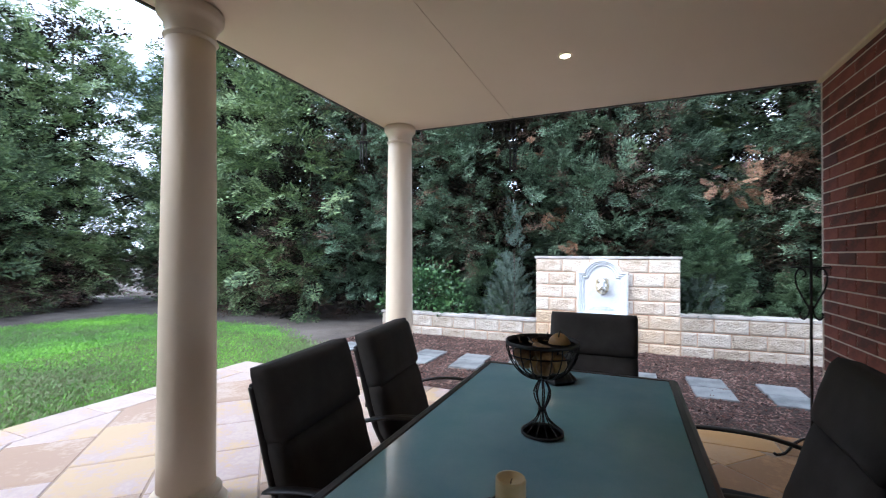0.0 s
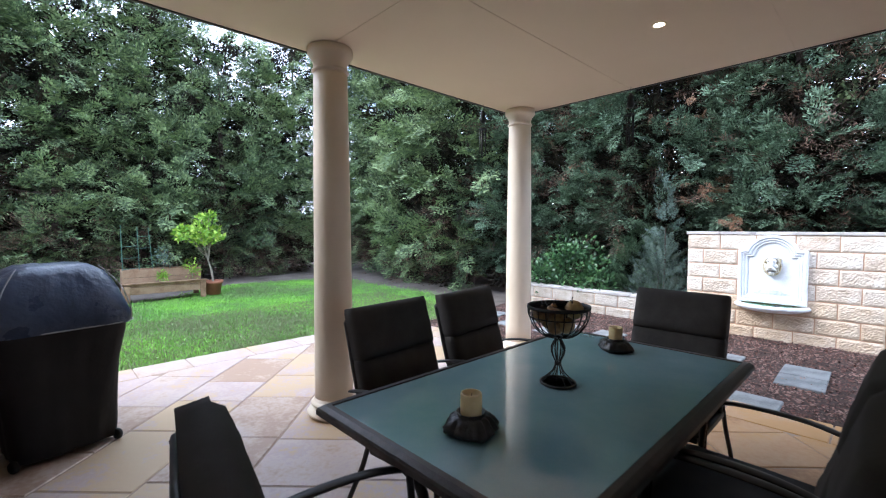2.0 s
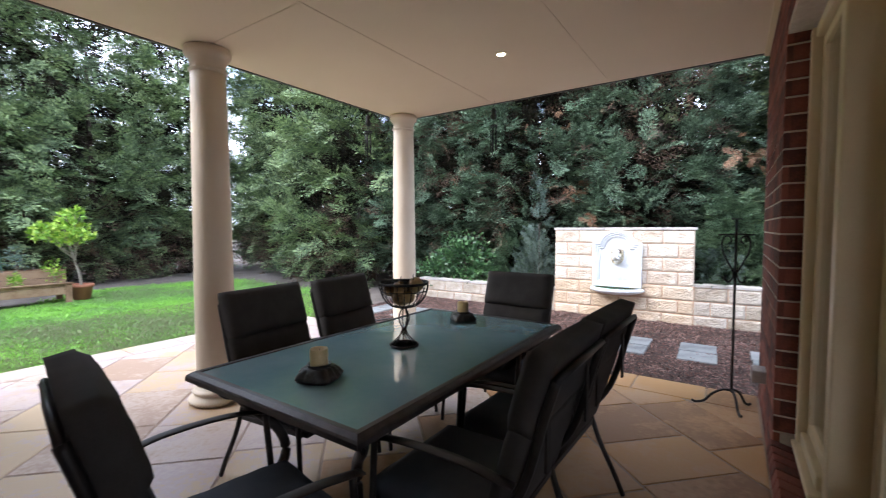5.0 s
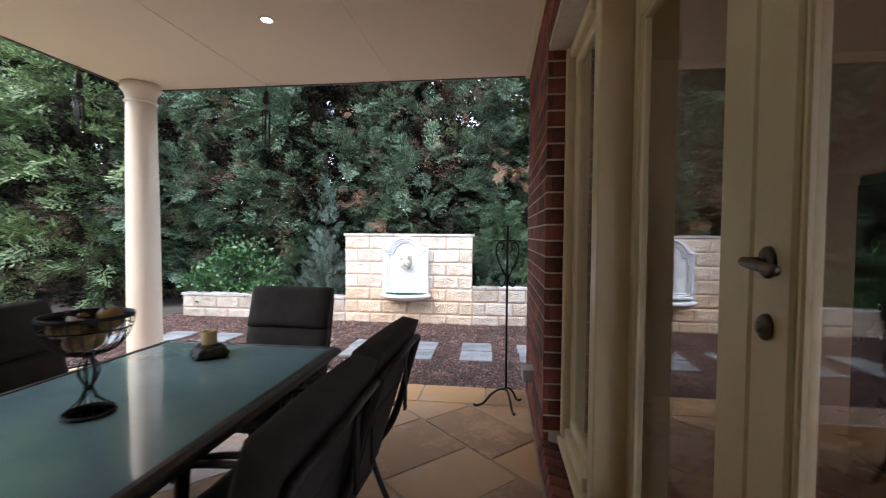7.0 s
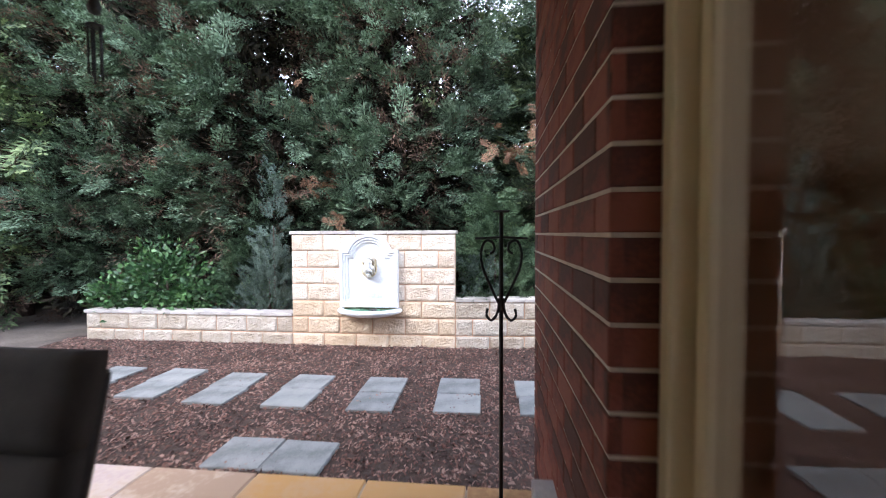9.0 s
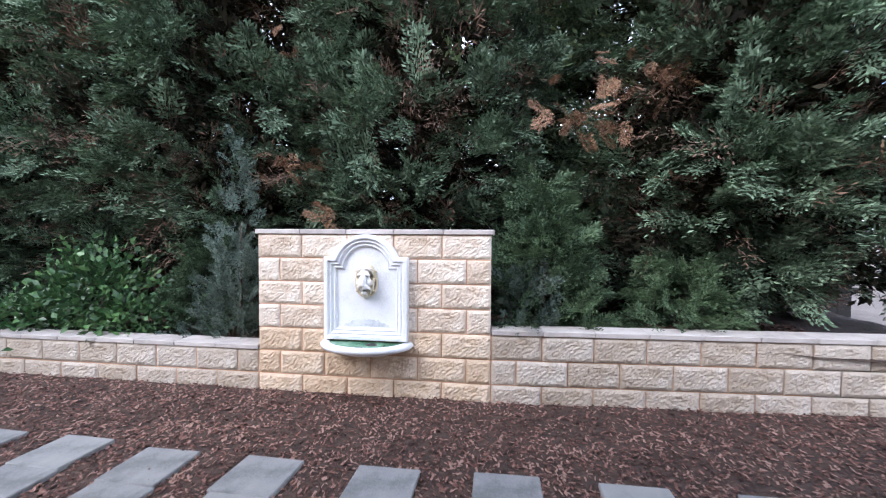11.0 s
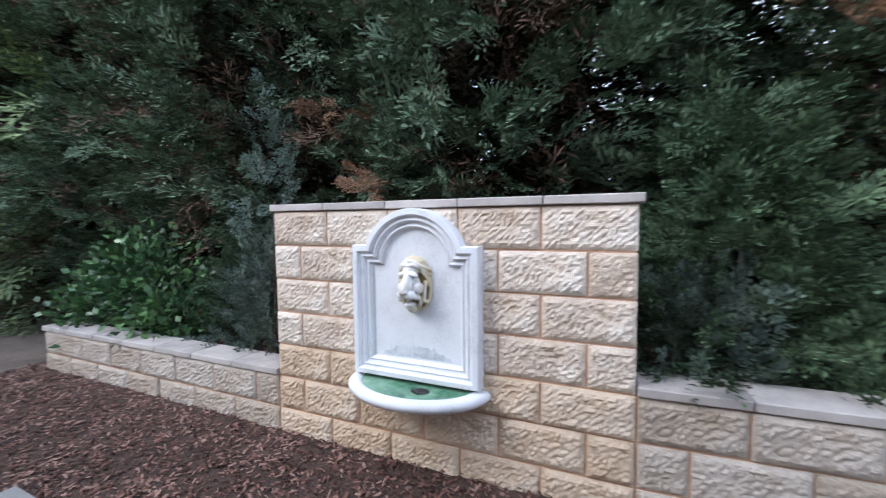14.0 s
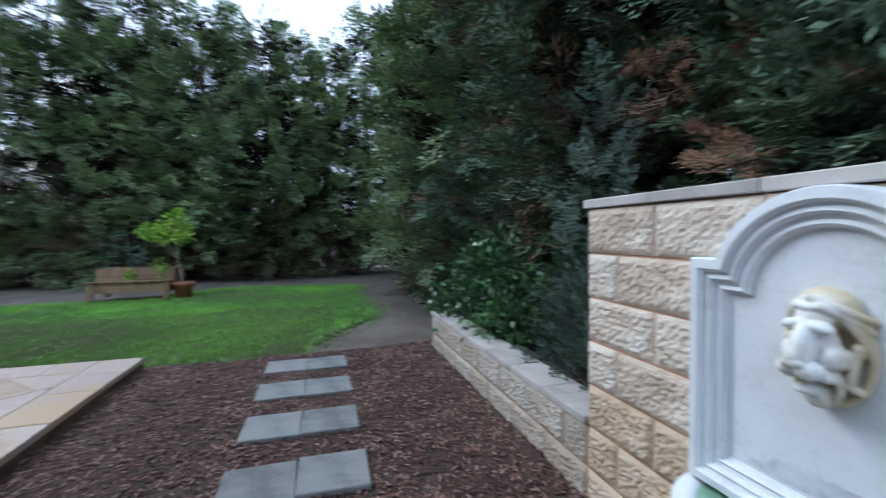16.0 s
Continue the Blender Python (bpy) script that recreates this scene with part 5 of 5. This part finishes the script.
def cypress(name, m, H, R, foot, seed, near, label, group):
    ob = thing(name, m, label, "tree", group)
    r = random.Random(seed)
    part("trunk", tube(curve([(0, 0, -0.1), (0.05 * r.uniform(-1, 1), 0.05, H * 0.3), (0.08 * r.uniform(-1, 1), 0, H * 0.6), (0, 0, H * 0.93)], 4), [0.13 - 0.11 * i / 12 for i in range(13)], 10), M_BARK, ob, smooth=True)
    for i in range(12):
        z = foot + (H - foot) * (0.02 + 0.80 * i / 12)
        a = r.uniform(0, 6.28)
        L = float(crown_radius(np.array(z), H, R, foot)) * r.uniform(0.6, 0.9)
        part("limb", tube(curve([(0, 0, z), (L * 0.5 * math.cos(a), L * 0.5 * math.sin(a), z + 0.10), (L * math.cos(a), L * math.sin(a), z + 0.35)], 2), [0.030, 0.024, 0.018, 0.012, 0.008], 5), M_BARK, ob)
    if near:
        mesh_part("crown", crown(FINE, 96, 9, H, R, foot, seed, 0.60, (0.8, 1.45), 0.15, 0.15), M_NEEDLE, ob)
        mesh_part("inner_foliage", crown(CORE, 115, 3, H * 0.94, R * 0.50, foot, seed + 80, 0.05, (0.8, 1.2), 0.2), M_INNER, ob, "dense dead inner foliage, coloured near black for shade")
        mesh_part("dead_foliage", crown(TWIG, 75, 6, H * 0.92, R * 0.94, foot, seed + 50, 0.40, (0.8, 1.4), 0.22, 0.4), M_DEAD, ob, "dead brown inner twigs")
    else:
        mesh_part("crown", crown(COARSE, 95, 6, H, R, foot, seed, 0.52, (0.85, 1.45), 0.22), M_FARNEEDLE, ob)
        mesh_part("inner_foliage", crown(CORE, 110, 2, H * 0.95, R * 0.62, foot, seed + 80, 0.05, (0.9, 1.4), 0.2), M_INNER, ob, "dense inner foliage, coloured near black for shade")
        mesh_part("dead_foliage", crown(TWIG, 46, 6, H * 0.36, R * 0.98, foot * 0.3, seed + 50, 0.45, (1.0, 1.6), 0.3), M_DEAD, ob, "dead brown inner twigs")
    return ob


NEAR_L, FAR_L = "tall dense cypress in the hedge behind the block wall", "tall conical cypress in the hedge beyond the lawn"
near_trees = [cypress("cypress_tree", pose(x, y, 0.3), H, R, 0.45 if x > 2 else 0.75, s, True, NEAR_L, "cypress hedge trees") for s, x, y, H, R in ((31, -2.3, 8.35, 7.5, 1.55), (32, -0.2, 8.2, 7.2, 1.45), (33, 3.1, 8.15, 6.4, 1.36))]
for i, (x, y, s, q) in enumerate(((-3.9, 8.55, 1.0, -28), (-5.5, 8.45, 1.04, 22), (4.15, 8.3, 0.98, -20))):
    o = copy_thing(near_trees[(1, 2, 0)[i]], pose(x, y, 0.1, 0, 0, q))
far_trees = [cypress("cypress_tree", pose(x, y, -0.1), H, R, 0.35, s, False, FAR_L, "cypress hedge trees") for s, x, y, H, R in ((41, -13.9, 0.2, 9.2, 1.8), (42, -14.1, 2.1, 8.3, 1.7), (43, -13.8, 4.1, 7.3, 1.6))]
for i, (x, y, q) in enumerate(((-14.0, -1.6, 40), (-13.9, -3.6, 100), (-14.3, 5.7, 160), (-15.2, 7.1, 220), (-7.1, 8.35, 50), (-8.8, 8.7, 120), (-10.6, 9.3, 190), (-12.3, 9.8, 250), (-16.5, 1.4, 310), (-16.4, 3.6, 20), (-16.6, -1.0, 80), (-13.2, -5.4, 140), (-2.6, 9.9, 30), (0.1, 9.9, 100), (2.9, 9.9, 170), (-13.7, 10.0, 90))):
    copy_thing(far_trees[i % 3], pose(x, y, -0.1, 0, 0, q))

# low shrubs in the raised bed
laurel = thing("glossy_shrub", pose(-3.25, 7.02, 0.17), "low dense shrub with glossy green leaves in the raised bed", "shrub")
part("stem", tube([(0, 0, 0), (0.02, 0, 0.2), (0, 0.02, 0.45)], 0.02, 6), M_BARK, laurel)
mesh_part("leaves", join_clouds([leaf_cloud(1500, (-0.05, 0, 0.48), (0.66, 0.42, 0.52), 0.078, 0.026, 70, 0.45, 0.3, 0.45), leaf_cloud(700, (-0.62, -0.08, 0.22), (0.42, 0.34, 0.32), 0.078, 0.026, 71, 0.4, 0.3, 0.45), leaf_cloud(550, (0.42, -0.08, 0.24), (0.38, 0.30, 0.28), 0.078, 0.026, 72, 0.4, 0.3, 0.45)]), M_GLOSSY, laurel)


def shrub(name, m, H, R, count, mat, label, seed, upright=0.9, size=(0.5, 0.9), templates=None):
    ob = thing(name, m, label, "shrub")
    part("trunk", tube([(0, 0, -0.05), (0.015, 0, H * 0.3), (0, 0.02, H * 0.6)], [0.02, 0.012, 0.005], 7), M_BARK, ob, smooth=True)
    g = np.random.default_rng(seed)
    z = H * g.beta(1.0, 1.4, count)
    a = g.uniform(0, 2 * np.pi, count)
    r = R * (1 - (z / H) ** 1.5) * g.uniform(0.2, 1.0, count) + 0.02
    pos = np.stack([r * np.cos(a), r * np.sin(a), z], -1)
    vf = place_boughs(templates or TWIG, pos, a + g.normal(0, 0.4, count), g.normal(upright, 0.25, count), g.normal(0, 0.8, count), g.uniform(*size, count), seed)
    mesh_part("foliage", vf, mat, ob)
    return ob


SPIKY = [bough(8, 4, 0.34, 400 + i, 0.0085, 0.045, 0.006, 0.24) for i in range(3)]
shrub("juniper", pose(-1.70, 7.02, 0.18), 2.0, 0.24, 130, M_BLUE, "upright blue-green juniper beside the raised block wall", 81, 1.15, size=(0.45, 0.75), templates=SPIKY)
shrub("juniper", pose(-1.84, 7.14, 0.18), 1.0, 0.48, 190, M_BLUE, "low blue-green juniper beside the raised block wall", 82, 0.85, size=(0.4, 0.7), templates=SPIKY)
shrub("young_cypress", pose(-2.25, 7.46, 0.18), 1.25, 0.42, 190, M_YOUNG, "young green cypress in the raised bed", 83, 0.5, templates=FINE)
shrub("young_cypress", pose(1.22, 7.26, 0.36), 1.35, 0.38, 260, M_YOUNG, "young green cypress beside the fountain wall", 84, 0.45, size=(0.6, 1.0), templates=FINE)
shrub("juniper", pose(1.02, 6.98, 0.36), 0.55, 0.20, 60, M_BLUE, "small grey-green juniper beside the fountain wall", 85, 0.9, templates=SPIKY)
shrub("young_cypress", pose(2.40, 7.24, 0.36), 0.66, 0.38, 150, M_YOUNG, "bushy low cypress in the raised bed", 86, 0.35, templates=FINE)


def dead_frond(m, seed, count, spread):
    ob = thing("dead_frond", m, "rust-brown dead cypress branch hanging in the hedge", "branch", "dead branches")
    part("twig", tube([(0, 0, 0), (0, -0.1, 0.02), (0, -0.28, -0.03)], [0.010, 0.008, 0.004], 6), M_BARK, ob)
    g = np.random.default_rng(seed)
    pos = g.normal(0, spread, (count, 3)) * np.array([1.4, 0.6, 0.6]) + np.array([0, -0.15, 0])
    mesh_part("dead_sprays", place_boughs(FINE, pos, g.uniform(0, 6.28, count), g.normal(-0.3, 0.6, count), g.normal(0, 0.8, count), g.uniform(0.35, 0.7, count), seed), M_RUST, ob)


dead_frond(pose(-0.70, 7.0, 1.40), 91, 7, 0.05)
dead_frond(pose(-1.12, 7.2, 1.95), 92, 11, 0.11)
dead_frond(pose(2.05, 7.4, 2.75), 93, 20, 0.2)
dead_frond(pose(1.55, 7.3, 2.35), 94, 20, 0.2)
dead_frond(pose(-3.3, 7.6, 2.4), 95, 10, 0.16)
dead_frond(pose(-1.6, 7.5, 3.1), 96, 10, 0.18)

# fence and neighbouring house beyond the hedge
fence = thing("paling_fence", pose(0, 10.6, 0), "dark timber paling fence behind the hedge", "fence")
part("rail", boxes((-17.5, 6.5, 0.022, 0.07, 0.4, 0.48), (-17.5, 6.5, 0.022, 0.07, 1.4, 1.48)), M_FENCE, fence)
pal = None
for i in range(118):
    if pal is None:
        ob = part("paling", boxes((-0.095, 0.095, 0.0, 0.018, -0.16, 1.85)), M_FENCE, fence)
        pal = ob.data
    else:
        ob = new("paling", pal)
        ob.parent = fence
    ob.location = (-17.3 + 0.2 * i, 0.004 * (i % 2), 0.02 * pick.uniform(-1, 1))
west = copy_thing(fence, pose(-17.2, -3.0, 0, 0, 0, 90))
house = thing("neighbour_house", pose(4.2, 17, -0.15), "pale rendered neighbouring house seen through the hedge", "house")
part("wall", boxes((-4, 5, 0, 6, 0, 3.0)), M_RENDER, house)
bm = bmesh.new()
hv = [bm.verts.new(c) for c in ((-4.5, -0.5, 3.0), (5.5, -0.5, 3.0), (5.5, 6.5, 3.0), (-4.5, 6.5, 3.0), (-1, 3, 5.2), (2, 3, 5.2))]
for f in ((0, 1, 5, 4), (1, 2, 5), (2, 3, 4, 5), (3, 0, 4), (0, 3, 2, 1)):
    bm.faces.new([hv[i] for i in f])
part("roof", bm, M_ROOF, house)

# ---- sandstone flags of the patio ----


def flag(poly, z0=-0.02, z1=0.0):
    """One flagstone from its outline, with a small rounded arris."""
    bm = bmesh.new()
    c = sum((Vector(p) for p in poly), Vector((0, 0))) / len(poly)
    inset = lambda d: [bm.verts.new((*(c + (Vector(p) - c) * (1 - d / max(0.05, (Vector(p) - c).length))), 0)) for p in poly]
    lo, mid, top = inset(0.0), inset(0.0), inset(0.008)
    for v in lo:
        v.co.z = z0
    for v in mid:
        v.co.z = z1 - 0.005
    for v in top:
        v.co.z = z1
    n = len(poly)
    for a, b in ((lo, mid), (mid, top)):
        for i in range(n):
            bm.faces.new((a[i], a[(i + 1) % n], b[(i + 1) % n], b[i]))
    bm.faces.new(top)
    # Flags nearest the house take the copy with roof shade in its colour.
    return part("flagstone", bm, M_SHADEFLAG if c.x > -0.35 else M_FLAG, patio)


def clip(poly, axis, limit, keep_less):
    out = []
    for a, b in zip(poly, poly[1:] + poly[:1]):
        ia, ib = (a[axis] <= limit) == keep_less, (b[axis] <= limit) == keep_less
        if ia:
            out.append(a)
        if ia != ib:
            t = (limit - a[axis]) / (b[axis] - a[axis])
            out.append(tuple(a[k] + t * (b[k] - a[k]) for k in (0, 1)))
    return out


def area(poly):
    return abs(sum(a[0] * b[1] - b[0] * a[1] for a, b in zip(poly, poly[1:] + poly[:1]))) / 2


fr = random.Random(12)
EDGE = 0.36
c45 = math.cos(radians(45))
u_lines = [-7.0]
while u_lines[-1] < 5:
    u_lines.append(u_lines[-1] + fr.choice((0.42, 0.52, 0.60)))
for u0, u1 in zip(u_lines, u_lines[1:]):
    v = -6.0 + fr.uniform(0, 0.5)
    while v < 6.5:
        dv = fr.choice((0.42, 0.55, 0.66, 0.50))
        g = 0.005
        quad = [(u0 + g, v + g), (u1 - g, v + g), (u1 - g, v + dv - g), (u0 + g, v + dv - g)]
        quad = [((a - b) * c45, (a + b) * c45) for a, b in quad]
        for axis, lim, less in ((0, PX0 + EDGE, False), (0, PX1 - 0.006, True), (1, -0.55, False), (1, PY1 - EDGE, True)):
            if quad:
                quad = clip(quad, axis, lim + (0.005 if not less else -0.005), less)
        if len(quad) > 2 and area(quad) > 0.006:
            flag(quad, z1=fr.uniform(-0.0025, 0.001))
        v += dv
x = PX0
while x < PX1 - 0.05:
    x1 = min(x + fr.choice((0.45, 0.6, 0.52)), PX1 - 0.006)
    flag([(x + 0.005, PY1 - EDGE + 0.005), (x1 - 0.005, PY1 - EDGE + 0.005), (x1 - 0.005, PY1), (x + 0.005, PY1)], z0=-0.045, z1=fr.uniform(-0.002, 0.001))
    x = x1
y = -2.6
while y < PY1 - EDGE - 0.05:
    y1 = min(y + fr.choice((0.45, 0.6, 0.52)), PY1 - EDGE)
    flag([(PX0, y + 0.005), (PX0 + EDGE - 0.005, y + 0.005), (PX0 + EDGE - 0.005, y1 - 0.005), (PX0, y1 - 0.005)], z0=-0.045, z1=fr.uniform(-0.002, 0.001))
    y = y1
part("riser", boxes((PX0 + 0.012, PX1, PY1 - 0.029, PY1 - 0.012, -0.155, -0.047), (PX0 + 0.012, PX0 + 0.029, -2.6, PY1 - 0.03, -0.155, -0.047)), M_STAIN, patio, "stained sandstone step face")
flag([(PX0 + EDGE, -2.58), (-3.92, -2.58), (-3.92, -0.56), (PX0 + EDGE, -0.56)])

# ---- bricks ----
east, south = bpy.data.objects["wall_east"], bpy.data.objects["wall_south"]
PITCH_Z = 0.0862


def brick_mesh(l, d, h=0.0762):
    bm = bmesh.new()
    box(bm, -l / 2, l / 2, -d / 2, d / 2, -h / 2, h / 2, bevel=0.003)
    me = bpy.data.meshes.new("brick")
    bm.to_mesh(me)
    bm.free()
    me.materials.append(M_BRICK)
    return me


BR = {"full": brick_mesh(0.23, 0.03), "half": brick_mesh(0.11, 0.03), "header": brick_mesh(0.108, 0.03)}
br = random.Random(2)


def brick(kind, parent, x, y, z, turn):
    ob = new("brick", BR[kind])
    ob.parent = parent
    ob.matrix_basis = pose(x, y, z, br.uniform(-0.4, 0.4), br.uniform(-0.3, 0.3), turn + br.uniform(-0.4, 0.4))


for k in range(31):
    z = -0.02 + PITCH_Z * (k + 0.5)
    if z > 2.61:
        break
    pos = RY + (0.0 if k % 2 == 0 else 0.12)
    if k % 2:
        brick("half", east, WX + 0.0155, RY + 0.055, z, 90)
    while pos < CY - 0.05:
        if CY - pos > 0.2:
            brick("full", east, WX + 0.0155, pos + 0.115, z, 90)
            pos += 0.24
        else:
            brick("half", east, WX + 0.0155, pos + 0.055, z, 90)
            pos += 0.12
    if 0.22 < z < 2.27:
        brick("header", east, WX + 0.054, RY + 0.0155, z, 0)
    if z > 2.28:
        pos = RY - 0.24 + (0.0 if k % 2 == 0 else 0.12)
        while pos > -0.6:
            brick("full", east, WX + 0.0155, pos + 0.115, z, 90)
            pos -= 0.24
# sloping brick sill under the window and the doors
sill_me = brick_mesh(0.075, 0.13, 0.07)
bed = structure("sill_bed", boxes((WX + 0.02, 1.50, -0.6, RY + 0.01, -0.15, 0.100), (WX + 0.02, 1.498, 1.95, RY + 0.01, 0.100, 0.15)), M_BMORTAR, "mortar bed of the brick sill", "trim")
y = RY - 0.045
while y > -0.58:
    z = 0.150 if y > 1.93 else 0.062
    ob = new("brick", sill_me)
    ob.parent = bed
    ob.matrix_basis = pose(WX + 0.045, y, z, 0, 0, 90) @ pose(0, 0, 0, 14, 0, 0)
    if z > 0.1:
        ob = new("brick", BR["header"])
        ob.parent = bed
        ob.matrix_basis = pose(WX + 0.022, y - 0.02, 0.025, 0, 0, 90)
        ob.scale.x = 0.66
    y -= 0.085
for k in range(31):
    z = -0.02 + PITCH_Z * (k + 0.5)
    if z > 2.61:
        break
    pos = -4.2 + (0.0 if k % 2 == 0 else 0.12)
    if k % 2:
        brick("half", south, -4.145, -0.5155, z, 0)
    while pos < -3.4:
        brick("full", south, pos + 0.115, -0.5155, z, 0)
        pos += 0.24
ledge = structure("brick_ledge", boxes((-4.2, 0.6, -0.618, -0.462, 0.0, 0.26)), M_BRICK, "low red brick ledge along the house wall", "ledge")
ledge_me = brick_mesh(0.075, 0.13, 0.07)
x = -4.16
while x < 0.6:
    ob = new("brick", ledge_me)
    ob.parent = ledge
    ob.matrix_basis = pose(x, -0.512, 0.292, 0, 0, 0)
    x += 0.085
